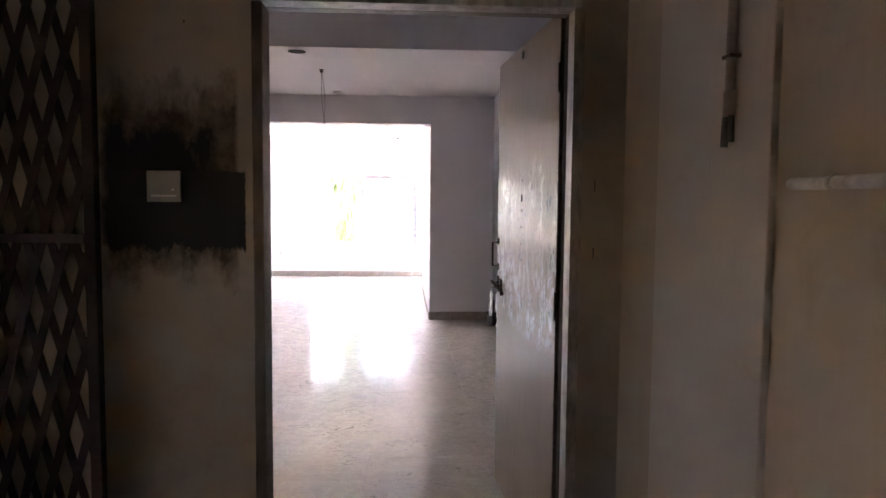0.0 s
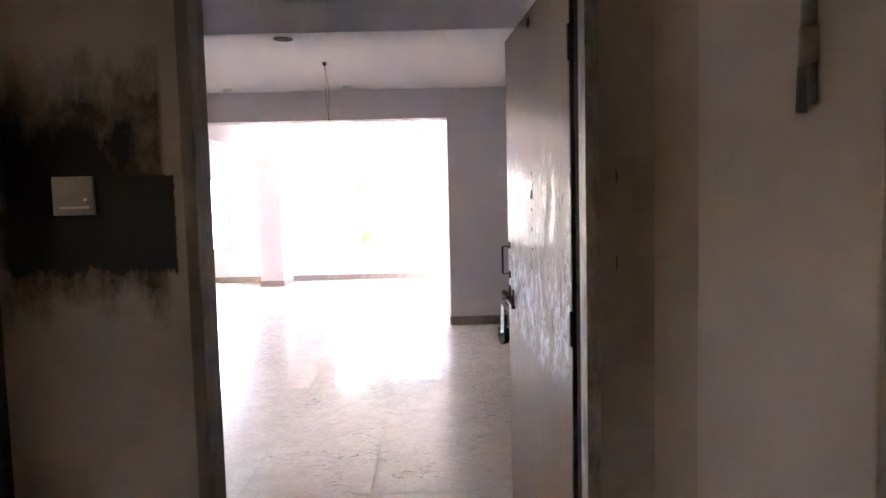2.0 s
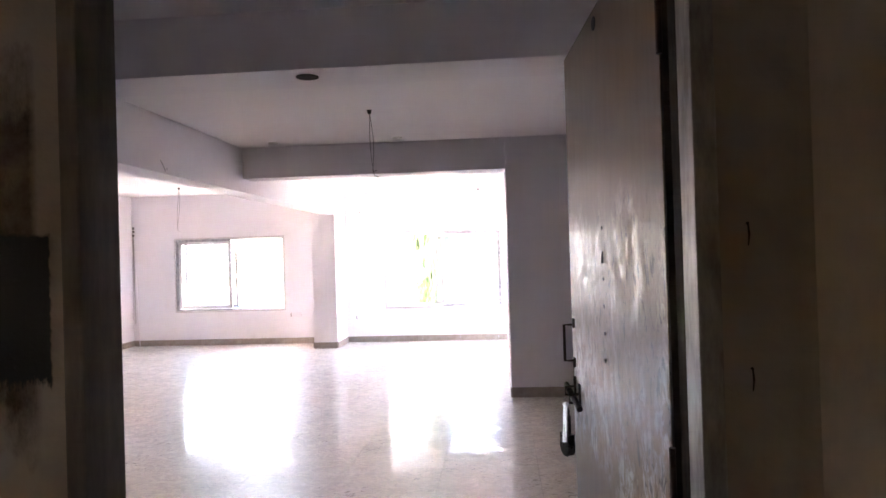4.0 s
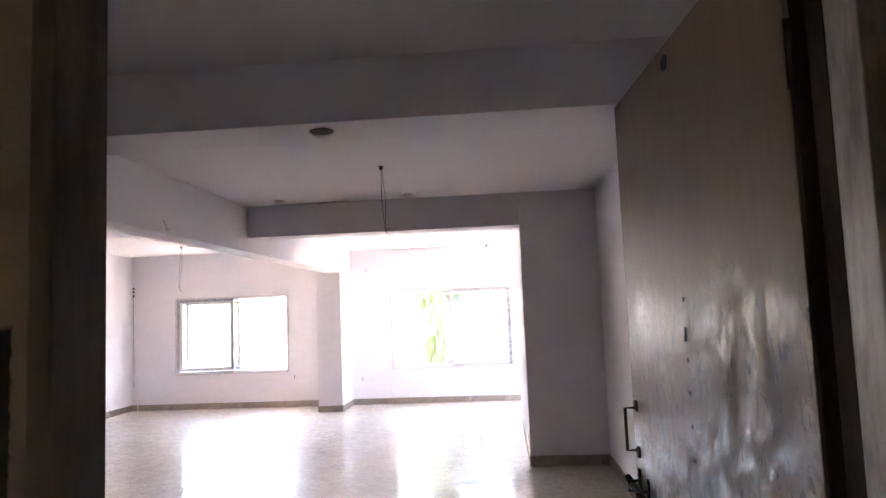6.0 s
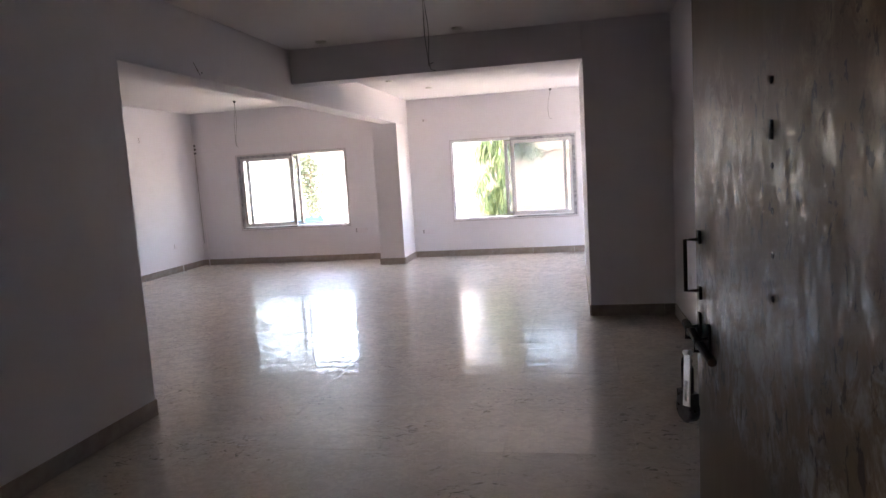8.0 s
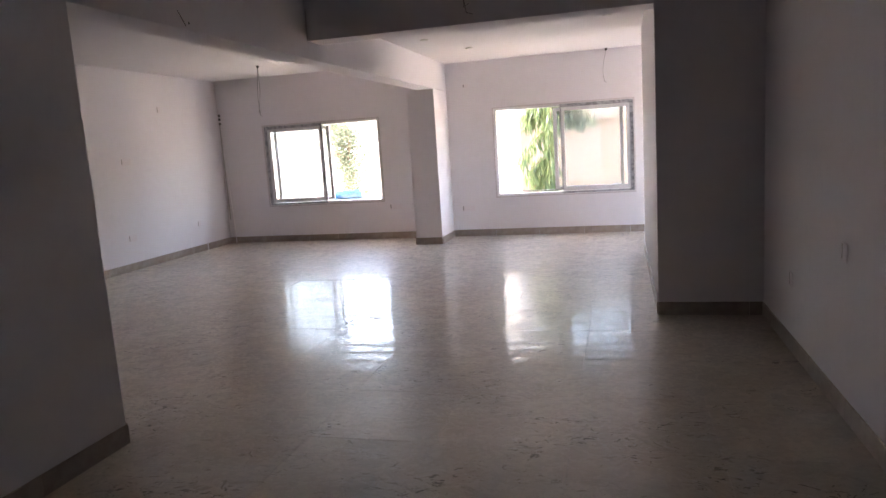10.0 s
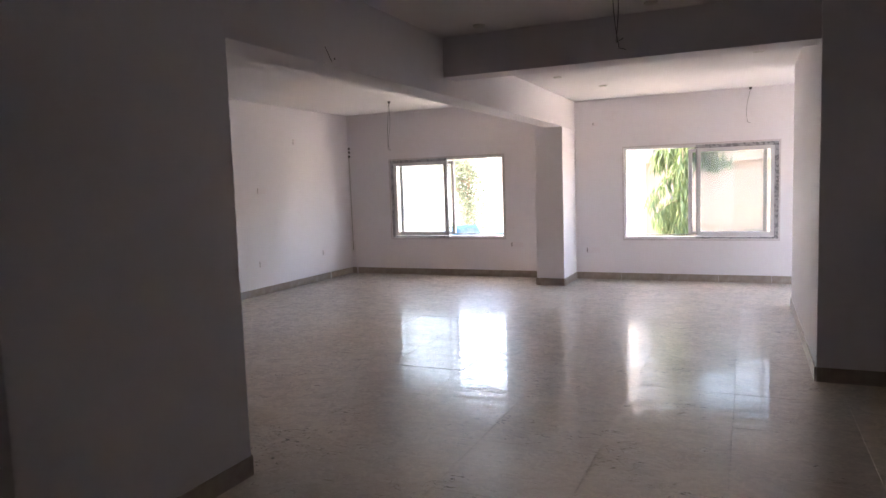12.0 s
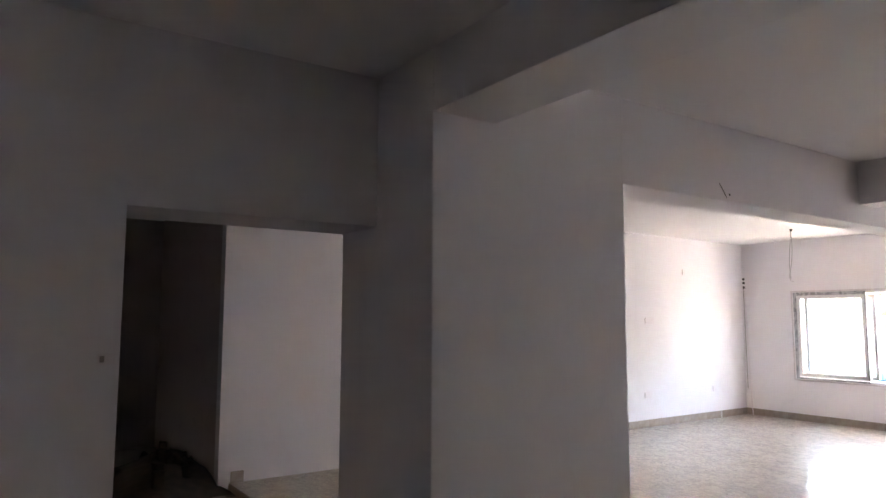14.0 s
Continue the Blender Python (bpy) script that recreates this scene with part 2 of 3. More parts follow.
STEEL = worn("bright_steel", (0.85, 0.85, 0.85), (0.7, 0.7, 0.7), 0.35, 1.0, 30)
LOCK = worn("dark_lock_steel", (0.16, 0.145, 0.14), (0.1, 0.09, 0.085), 0.3, 0.9, 30, 1, 0.05)
UPVC = worn("white_upvc", (0.8, 0.8, 0.8), (0.72, 0.72, 0.73), 0.3, 0, 6, 1, 0.03)
PVC = worn("dusty_pvc", (0.36, 0.31, 0.265), (0.25, 0.21, 0.175), 0.5, 0, 20)
STUB = worn("distempered_pipe", (0.44, 0.37, 0.31), (0.3, 0.24, 0.19), 0.6, 0, 20)
COUPLER = worn("grey_green_coupler", (0.1, 0.11, 0.1), (0.05, 0.05, 0.045), 0.5, 0, 30)
PLATE = worn("white_plastic", (0.75, 0.74, 0.71), (0.66, 0.64, 0.6), 0.35, 0, 8, 1, 0.02)
PLATE_GREY = worn("grimy_plastic", (0.38, 0.365, 0.34), (0.32, 0.3, 0.28), 0.4, 0, 10, 1, 0.02)
METAL_BOX = worn("galvanised_box", (0.5, 0.49, 0.47), (0.36, 0.34, 0.31), 0.5, 0.3, 20)
WIRE = worn("dusty_wire", (0.22, 0.19, 0.18), (0.12, 0.1, 0.1), 0.6, 0, 40)
COVER = worn("dusty_cover", (0.7, 0.65, 0.66), (0.62, 0.57, 0.57), 0.5, 0, 12, 1, 0.03)
PALE_COVER = worn("pale_cover", (0.86, 0.805, 0.825), (0.82, 0.765, 0.785), 0.5, 0, 12, 1, 0.03)
# grey that stands for the shade inside an open slot
SLOT = worn("slot_shade", (0.45, 0.4, 0.39), (0.36, 0.32, 0.31), 0.8, 0, 30)
DARK = worn("dark_cavity", (0.03, 0.026, 0.024), (0.06, 0.05, 0.045), 0.9, 0, 40)
BARK = worn("tree_bark", (0.2, 0.14, 0.09), (0.1, 0.07, 0.05), 0.9, 0, 9, 0.3, 0.6)
TARP = worn("blue_tarpaulin", (0.0, 0.07, 0.16), (0.0, 0.055, 0.13), 0.4, 0, 4)
SOIL = worn("dark_rubble", (0.05, 0.038, 0.032), (0.09, 0.07, 0.055), 0.95, 0, 12, 1, 0.6)
GROUND = worn("dusty_ground", (0.46, 0.42, 0.36), (0.36, 0.32, 0.27), 0.95, 0, 0.6)


def tape():
    """White film tape round a window frame, printed with grey marks."""
    m = material("printed_tape", (0.7, 0.7, 0.71), 0.4)
    n = Net(m)
    marks = n.ramp(n.noise(30, 2, 0.5, n.mapped((1, 1, 1))), 0.5, 0.56)
    n.colour(n.mix(n.math("MULTIPLY", marks, 0.75), (0.46, 0.46, 0.48), (0.16, 0.16, 0.175)))
    return m


TAPE = tape()


def glass():
    m = material("window_glass", (0.68, 0.695, 0.685), 0.02)
    b = m.node_tree.nodes["Principled BSDF"]
    b.inputs["Transmission Weight"].default_value = 1.0
    b.inputs["IOR"].default_value = 1.45
    n = Net(m)
    n.rough(n.ramp(n.noise(3, 5), 0.45, 0.75, 0.0, 0.05))
    # a thin film of dust scatters some of the daylight
    haze = n.t.nodes.new("ShaderNodeBsdfTranslucent")
    haze.inputs["Color"].default_value = (0.9, 0.88, 0.85, 1)
    both = n.t.nodes.new("ShaderNodeMixShader")
    n.link(n.ramp(n.noise(5, 5, 0.6), 0.3, 0.7, 0.008, 0.025), both.inputs[0])
    out = next(k for k in n.t.nodes if k.type == "OUTPUT_MATERIAL")
    n.link(b.outputs[0], both.inputs[1])
    n.link(haze.outputs[0], both.inputs[2])
    n.link(both.outputs[0], out.inputs["Surface"])
    return m


GLASS = glass()


def leaf_green(name, a, b):
    m = material(name, a, 0.45)
    n = Net(m)
    g = n.t.nodes.new("ShaderNodeNewGeometry").outputs["Random Per Island"]
    n.colour(n.mix(g, a, b))
    thin = n.t.nodes.new("ShaderNodeBsdfTranslucent")
    n.link(n.mix(g, tuple(1.5 * v for v in a), tuple(1.5 * v for v in b)), thin.inputs["Color"])
    both = n.t.nodes.new("ShaderNodeMixShader")
    both.inputs[0].default_value = 0.4
    out = next(k for k in n.t.nodes if k.type == "OUTPUT_MATERIAL")
    n.link(n.b.outputs[0], both.inputs[1])
    n.link(thin.outputs[0], both.inputs[2])
    n.link(both.outputs[0], out.inputs["Surface"])
    return m


GREEN = leaf_green("fresh_leaf", (0.036, 0.07, 0.026), (0.105, 0.14, 0.055))
GREEN_DARK = leaf_green("dull_leaf", (0.06, 0.085, 0.055), (0.13, 0.15, 0.1))


# ---- builders ----
def box(bm, x0, x1, y0, y1, z0, z1):
    v = [bm.verts.new((x, y, z)) for x in (x0, x1) for y in (y0, y1) for z in (z0, z1)]
    for f in ((0, 1, 3, 2), (4, 6, 7, 5), (0, 4, 5, 1), (2, 3, 7, 6), (0, 2, 6, 4), (1, 5, 7, 3)):
        bm.faces.new([v[i] for i in f])
    return bm


def boxed(x0, x1, y0, y1, z0, z1):
    return box(bmesh.new(), x0, x1, y0, y1, z0, z1)


def tube(bm, pts, r, sides=8, caps=True):
    """A round bar along the points."""
    pts = [Vector(p) for p in pts]
    rings = []
    for i, p in enumerate(pts):
        d = (pts[min(i + 1, len(pts) - 1)] - pts[max(i - 1, 0)]).normalized()
        s = d.cross(Vector((0, 0, 1)) if abs(d.z) < 0.9 else Vector((1, 0, 0))).normalized()
        u = s.cross(d)
        k = r[i] if isinstance(r, (list, tuple)) else r
        rings.append([bm.verts.new(p + k * (math.cos(a) * s + math.sin(a) * u))
                      for a in (2 * math.pi * j / sides for j in range(sides))])
    for a, b in zip(rings, rings[1:]):
        for j in range(sides):
            bm.faces.new((a[j], a[(j + 1) % sides], b[(j + 1) % sides], b[j]))
    if caps:
        bm.faces.new(rings[0][::-1])
        bm.faces.new(rings[-1])
    return bm


def tubed(pts, r, sides=8):
    return tube(bmesh.new(), pts, r, sides)


def bars(bm, x0, x1, y0, y1, z0, z1, w):
    """A rectangular frame of four bars of width w."""
    box(bm, x0, x0 + w, y0, y1, z0, z1)
    box(bm, x1 - w, x1, y0, y1, z0, z1)
    box(bm, x0 + w, x1 - w, y0, y1, z1 - w, z1)
    box(bm, x0 + w, x1 - w, y0, y1, z0, z0 + w)
    return bm


def part(name, bm, mat, parent=None, label="", bevel=0.0, smooth=False):
    if bevel:
        bmesh.ops.bevel(bm, geom=bm.edges[:], offset=bevel, segments=2, affect="EDGES", profile=0.6)
    bmesh.ops.recalc_face_normals(bm, faces=bm.faces[:])
    me = bpy.data.meshes.new(name)
    bm.to_mesh(me)
    bm.free()
    me.materials.append(mat)
    if smooth:
        for p in me.polygons:
            p.use_smooth = True
    ob = new(name, me)
    ob.parent = parent
    if label:
        tagged(ob, label)
    return ob


def thing(name, at, label, category, group=""):
    ob = new(name)
    ob.location = at
    ob.empty_display_size = 0.1
    return tagged(ob, label, category, group)


def structure(name, bm, mat, label, category, bevel=0.0):
    return tagged(part(name, bm, mat, bevel=bevel), label, category, kind="structure")


def wall_bm(axis, c0, c1, a0, a1, z0, z1, holes=()):
    """A wall along x or y between c0 and c1 across, from a0 to a1, with holes (a, b, low, high)."""
    bm = bmesh.new()

    def put(a, b, lo, hi):
        if b - a > 1e-4 and hi - lo > 1e-4:
            if axis == "x":
                box(bm, a, b, c0, c1, lo, hi)
            else:
                box(bm, c0, c1, a, b, lo, hi)

    at = a0
    for a, b, lo, hi in sorted(holes):
        put(at, a, z0, z1)
        put(a, b, z0, lo)
        put(a, b, hi, z1)
        at = b
    put(at, a1, z0, z1)
    return bm


# ---- setting ----
CEIL = 2.642
FAR_CEIL = 2.58
NORTH = 10.44
WEST_X = -5.85
WIN_L = (-5.05, -3.095, 0.6, 1.868)
WIN_R = (-1.29, 0.685, 0.59, 1.873)

def floor_bed():
    bm = boxed(-2.47, 3.7, -0.1, 2.355, -0.25, -0.012)
    return box(bm, -6.4, 3.7, 2.3551, 11.1, -0.25, -0.012)


floor = structure("floor", floor_bed(), GROUT,
                  "beige polished floor tiles smeared with site dust", "floor")
structure("floor_2", boxed(-8.4, -2.4705, -1.3, 2.3545, -0.35, -0.06), CEMENT,
          "rough dark cement floor of the unlit back room", "floor")
structure("floor_3", boxed(-3.2, 1.4, -4.7, -0.105, -0.2, -0.004), CEMENT,
          "dusty cement landing floor outside the entrance", "floor")

structure("wall_south", wall_bm("x", -0.055, 0.0, -2.83, 1.6, -0.1, 2.75, [(-0.038, 1.02, -0.1, 2.1)]), LILAC,
          "lilac-white painted wall round the entrance door", "wall")
structure("wall_landing", wall_bm("x", -0.11, -0.0555, -3.2, 1.4, -0.1, 2.75, [(-0.038, 1.02, -0.1, 2.1)]), ENTRANCE,
          "dingy beige landing wall with a black and brown paint smear", "wall")
structure("wall_east", boxed(1.51, 1.65, 0.0005, 5.76, -0.1, 2.75), LILAC, "plain lilac-white painted side wall", "wall")
structure("wall_pier", boxed(0.76, 1.65, 5.7605, 8.75, -0.1, 2.75), LILAC,
          "lilac-white painted pier standing out from the side wall", "wall", 0.006)
structure("wall_recess", boxed(1.6505, 2.3, 8.63, 8.75, -0.1, 2.75), LILAC, "plain lilac-white recess wall", "wall")
structure("wall_recess_end", wall_bm("y", 2.18, 2.3, 8.7505, 10.44, -0.1, 2.75, [(9.2, 9.8, 0.0, 2.1)]), LILAC,
          "lilac-white end wall of the recess with a wide opening", "wall")
structure("wall_north", wall_bm("x", 10.44, 10.61, -6.1, 2.3, -0.1, 2.75, [WIN_L, WIN_R]), LILAC,
          "lilac-white painted wall with two sliding windows", "wall")
structure("wall_west", boxed(-5.97, -5.85, 2.26, 10.4395, -0.3, 2.75), LILAC,
          "lilac-white painted side wall with empty switch boxes", "wall")
structure("wall_back_room", wall_bm("x", 2.26, 2.38, -8.4, -5.9705, -0.3, 2.75), SHADED_WALL,
          "dark back room wall, its shade put into a greyer colour", "wall")
structure("wall_back_room_west", boxed(-8.52, -8.4, -1.3, 2.38, -0.3, 2.75), SHADED_WALL, "wall in the dark, its shade put into a greyer colour", "wall")
structure("wall_back_room_south", boxed(-8.4, -2.83, -1.42, -1.3, -0.3, 2.75), SHADED_WALL, "wall in the dark, its shade put into a greyer colour", "wall")
structure("wall_doorway", wall_bm("y", -2.83, -2.46, -1.3, 1.9595, -0.1, 2.75, [(0.857, 1.9595, -0.1, 1.911)]), LILAC,
          "lilac-white wall with an open doorway and no door", "wall")
structure("column", boxed(-2.83, -1.98, 1.96, 3.16, -0.1, 2.75), LILAC,
          "broad lilac-white plastered column beside the doorway", "column", 0.008)
structure("pilaster", boxed(-2.378, -1.985, 9.697, 10.4395, -0.1, 2.1795), LILAC,
          "lilac-white pilaster between the two windows", "pilaster", 0.008)
structure("beam_1", boxed(-1.9795, 1.5095, 1.96, 2.30, 2.358, 2.74), LILAC,
          "lilac-white ceiling beam with an open fan box", "beam", 0.006)
structure("beam_2", boxed(-1.984, 0.7595, 5.7605, 6.02, 2.322, 2.74), LILAC,
          "lilac-white ceiling beam resting on the pier", "beam", 0.006)
structure("beam_3", boxed(-2.235, -1.985, 3.1605, 10.4393, 2.18, 2.74), LILAC,
          "long lilac-white ceiling beam from column to window wall", "beam", 0.006)
structure("ceiling", boxed(-2.46, 1.6, -0.05, 6.0, CEIL, 2.9), CEILING, "plain white painted ceiling", "ceiling")
structure("ceiling_4", boxed(-2.2, 2.3, 5.9, 10.6, FAR_CEIL, 2.88), CEILING, "plain white painted ceiling by the windows", "ceiling")
structure("ceiling_2", boxed(-8.5, -2.2, -1.4, 10.6, 2.646, 2.91), CEILING, "plain white painted ceiling", "ceiling")

# landing
# separate strip whose darker colour is the corner's shading
structure("wall_landing_corner", boxed(1.164, 1.4, -0.4095, -0.1105, -0.1, 2.75), LOBBY_SHADED,
          "landing wall margin, coloured browner for the shade by the corner", "wall")
structure("wall_landing_east", boxed(1.16, 1.4, -1.01, -0.41, -0.1, 2.75), LOBBY_PALE,
          "pale dusty landing wall with a loose conduit", "wall", 0.006)
structure("wall_landing_east_2", boxed(1.172, 1.4, -4.7, -1.013, -0.1, 2.75), LOBBY,
          "tan distempered landing wall with a pipe stub", "wall", 0.004)
structure("wall_landing_back", boxed(-3.2, 1.4, -4.82, -4.7, -0.1, 2.75), LOBBY, "tan landing wall behind the walker", "wall")
# the hole is an added, unseen opening, sized for the landing's brightness
structure("wall_landing_west", wall_bm("y", -3.32, -3.2, -4.82, -0.055, -0.1, 2.75, [(-1.98, -1.72, 1.45, 1.76)]), LOBBY,
          "tan stair wall with an unseen opening added to light the landing", "wall")
structure("ceiling_3", boxed(-3.3, 1.4, -4.8, -0.06, 2.7, 2.9), LOBBY_PALE, "dull painted landing ceiling", "ceiling")


# ---- entrance door ----
door = tagged(new("door_1"), "open worn brown door in a scraped wooden frame", "door", kind="structure")
part("frame_post", boxed(-0.038, -0.004, -0.116, 0.004, 0, 2.046), FRAME_WOOD, door, bevel=0.004)
# the rear of the post carries the gap's shadow in its colour
post = part("frame_post", boxed(0.984, 1.02, -0.0445, 0.004, 0, 2.046), HINGE_SHADE, door, "rebate post, coloured dark for the hinge gap's shade", bevel=0.002)
part("front_strip", boxed(0.984, 1.02, -0.125, -0.045, 0, 2.046), FRAME_EDGE, post, "scraped pale front strip", bevel=0.003)
head = part("frame_head", boxed(-0.038, 1.02, -0.0445, 0.004, 2.046, 2.1), FRAME_WOOD, door, bevel=0.003)
part("front_strip", boxed(-0.038, 1.02, -0.125, -0.045, 2.046, 2.1), FRAME_EDGE, head, "scraped pale front strip", bevel=0.003)

# leaf: swung inward about the hinge edge, nearly square to the wall
LEAF_W, LEAF_H, LEAF_T = 1.017, 2.083, 0.036
leaf_pose = pose(0.983, 0.064, 0.008, 0, 0, 90 + 3.85)
leaf = part("leaf", boxed(0, LEAF_W, -LEAF_T, 0, 0, LEAF_H), LEAF, door, bevel=0.002)
leaf.matrix_local = leaf_pose
part("hinge_edge", boxed(-0.012, -0.0005, -LEAF_T, -0.001, 0, LEAF_H), HINGE_SHADE, leaf, "hinge edge, coloured dark for the gap's shade")
for z in (0.25, 1.0, 1.8):
    part("hinge", tubed([(-0.014, 0.004, z), (-0.014, 0.004, z + 0.1)], 0.006), IRON, leaf)
part("spy_hole", tubed([(0.54, -0.002, 2.042), (0.54, 0.003, 2.042)], 0.018, 14), DARK, leaf, "dark drilled hole")


def pull_handle():
    x, o = 0.97, 0.034
    bm = tubed([(x, 0.002, 1.217), (x, o, 1.217), (x, o, 1.102), (x, 0.002, 1.102)], 0.0045)
    for z, s in ((1.217, 1), (1.102, -1)):
        box(bm, x - 0.008, x + 0.008, 0.0005, 0.007, z - 0.009 if s > 0 else z - 0.02, z + 0.02 if s > 0 else z + 0.009)
    return bm


part("pull_handle", pull_handle(), IRON, leaf, "black iron pull handle")


def bolt():
    """Sliding bolt: a round bar through two staples, with a hanging hasp."""
    bm = bmesh.new()
    tube(bm, [(1.045, 0.02, 1.012), (0.81, 0.02, 0.982)], 0.0095, 10)
    for x, z in ((0.98, 1.004), (0.90, 0.994)):
        box(bm, x - 0.008, x + 0.008, 0.0005, 0.006, z - 0.03, z + 0.045)
        tube(bm, [(x, 0.003, z + 0.014), (x, 0.034, z + 0.012), (x, 0.034, z - 0.012), (x, 0.003, z - 0.014)], 0.004)
    return bm


part("bolt", bolt(), IRON, leaf, "dark iron sliding bolt")


def hasp_strap():
    """A long bright strap with a slot near its foot and a curled eye at its head."""
    bm = bars(bmesh.new(), -0.017, 0.017, -0.0018, 0.0018, -0.115, -0.05, 0.011)
    box(bm, -0.017, 0.017, -0.0018, 0.0018, -0.0499, -0.004)
    return tube(bm, [(-0.014, 0, 0.0), (0.014, 0, 0.0)], 0.0065, 10)


part("keyhole_row", tubed([(0.52, -0.001, 1.45), (0.52, 0.001, 1.42)], 0.004), DARK, leaf)
for z in (1.51, 1.38, 1.31, 1.24, 1.17):
    part("nail_hole", tubed([(0.52, -0.001, z), (0.52, 0.0015, z)], 0.005, 8), DARK, leaf)

hasp = part("hasp", hasp_strap(), STEEL, leaf, "bright steel hasp strap")
hasp.matrix_local = pose(0.915, 0.045, 0.975, 8, 14, 10)
padlock = thing("padlock", leaf_pose @ Vector((0.972, 0.034, 0.842)), "small dark steel padlock hanging from the bolt", "padlock")
padlock.rotation_euler = (0, 0, radians(112))


def lock_body():
    """A rounded disc-sided lock body, a little wider than deep."""
    bm = bmesh.new()
    tube(bm, [(0, -0.013, -0.012), (0, -0.011, -0.012), (0, 0.011, -0.012), (0, 0.013, -0.012)], [0.029, 0.033, 0.033, 0.029], 20)
    return box(bm, -0.027, 0.027, -0.012, 0.012, -0.008, 0.027)


part("lock_body", lock_body(), LOCK, padlock)
part("keyway", tubed([(0, -0.0005, -0.0455), (0, 0.0005, -0.0445)], 0.005, 10), DARK, padlock)
part("shackle", tubed([(-0.018, 0, 0.026), (-0.018, 0, 0.085), (-0.0145, 0, 0.099), (-0.006, 0, 0.106), (0.006, 0, 0.106), (0.0145, 0, 0.099), (0.018, 0, 0.085), (0.018, 0, 0.026)], 0.0048, 10),
     LOCK, padlock, "dark steel shackle", smooth=True)


# ---- windows ----
def sliding_window(name, x0, x1, z0, z1, closed_left, label):
    win = tagged(new(name), label, "window", kind="structure")
    mid = (x0 + x1) / 2
    part("window_frame", bars(bmesh.new(), x0 + 0.001, x1 - 0.001, 10.455, 10.55, z0 + 0.001, z1 - 0.001, 0.03), UPVC, win, bevel=0.003)
    part("trim", bars(bmesh.new(), x0 - 0.022, x1 + 0.022, 10.432, 10.4395, z0 - 0.022, z1 + 0.022, 0.022), COVER, win, "white cover strip")
    a, b = (x0 + 0.035, mid + 0.03) if closed_left else (mid - 0.03, x1 - 0.035)
    sash = part("sash", bars(bmesh.new(), a, b, 10.46, 10.495, z0 + 0.035, z1 - 0.035, 0.06), UPVC, win, bevel=0.003)
    # printed tape still covers the outer frame beside and above the closed sash, and the sash's own edge
    edge = (x0 + 0.001, x0 + 0.05) if closed_left else (x1 - 0.05, x1 - 0.001)
    part("tape", boxed(*edge, 10.4515, 10.4545, z0 + 0.03, z1 - 0.05), TAPE, win, "grey printed protective tape")
    part("tape", boxed(min(edge[0], a), max(edge[1], b), 10.4515, 10.4545, z1 - 0.0495, z1 - 0.003), TAPE, win, "grey printed protective tape")
    part("tape", boxed(min(edge[0], a), max(edge[1], b), 10.4515, 10.4545, z0 + 0.003, z0 + 0.029), TAPE, win, "grey printed protective tape")
    inner = (b - 0.02, b - 0.004) if closed_left else (a + 0.004, a + 0.02)
    part("tape", boxed(*inner, 10.4555, 10.4585, z0 + 0.041, z1 - 0.06), TAPE, sash, "grey printed protective tape")
    pane = part("pane", boxed(a + 0.06, b - 0.06, 10.475, 10.48, z0 + 0.095, z1 - 0.095), GLASS, sash)
    pane.visible_shadow = False
    # the second sash stands pushed behind the first
    s = 0.1 if closed_left else -0.1
    rear = part("sash", bars(bmesh.new(), a + s, b + s, 10.502, 10.535, z0 + 0.05, z1 - 0.05, 0.05), UPVC, win, bevel=0.003)
    pane = part("pane", boxed(a + s + 0.05, b + s - 0.05, 10.516, 10.521, z0 + 0.1, z1 - 0.1), GLASS, rear)
    pane.visible_shadow = False
    part("track", boxed(x0 + 0.05, x1 - 0.05, 10.496, 10.501, z0 + 0.05, z0 + 0.065), METAL_BOX, win)
    return win


sliding_window("window_1", *WIN_L, True, "white sliding window half open with taped sash")
sliding_window("window_2", *WIN_R, False, "white sliding window half open towards the trees")


# ---- switches, boxes, wires ----
def switch_plate(at, w, h, label, normal):
    """A wall plate facing along the normal axis, with a rocker row."""
    t = thing("switch_plate", at, label, "switch")
    t.rotation_euler = (0, 0, normal)
    part("plate", boxed(-w / 2, w / 2, -0.009, -0.0005, -h / 2, h / 2), PLATE_GREY, t, bevel=0.002)
    part("rocker", boxed(-w * 0.36, w * 0.36, -0.0115, -0.0092, -h * 0.33, -h * 0.27), PLATE, t)
    part("screw", tubed([(w * 0.28, -0.0125, -h * 0.1), (w * 0.28, -0.009, -h * 0.1)], 0.004), STEEL, t, "bright screw head")
    return t


switch_plate((-0.314, -0.11, 1.466), 0.105, 0.098, "white switch plate on the black painted patch", 0)


def wall_box(at, w, h, label, turn):
    """An empty recessed switch box: a shallow metal tray, its slot's shade a darker flat panel."""
    t = thing("switch_box", at, label, "switch box", "empty switch boxes")
    t.rotation_euler = (0, 0, turn)
    part("tray", bars(bmesh.new(), -w / 2, w / 2, -0.004, -0.0005, -h / 2, h / 2, 0.008), PALE_COVER, t)
    part("slot", boxed(-w / 2 + 0.008, -w / 2 + 0.024, -0.0025, -0.0005, -h / 2 + 0.008, h / 2 - 0.008), SLOT, t, "open slot, its shade a darker panel")
    part("cover", boxed(-w / 2 + 0.0245, w / 2 - 0.0085, -0.003, -0.0005, -h / 2 + 0.0085, h / 2 - 0.0085), PALE_COVER, t)
    return t


EAST, WEST, SOUTH = radians(90), radians(-90), 0.0
wall_box((WEST_X, 8.15, 1.445), 0.2, 0.09, "pale empty switch box in the lilac wall", EAST)
wall_box((WEST_X, 8.95, 2.15), 0.08, 0.09, "small pale socket box high on the wall", EAST)
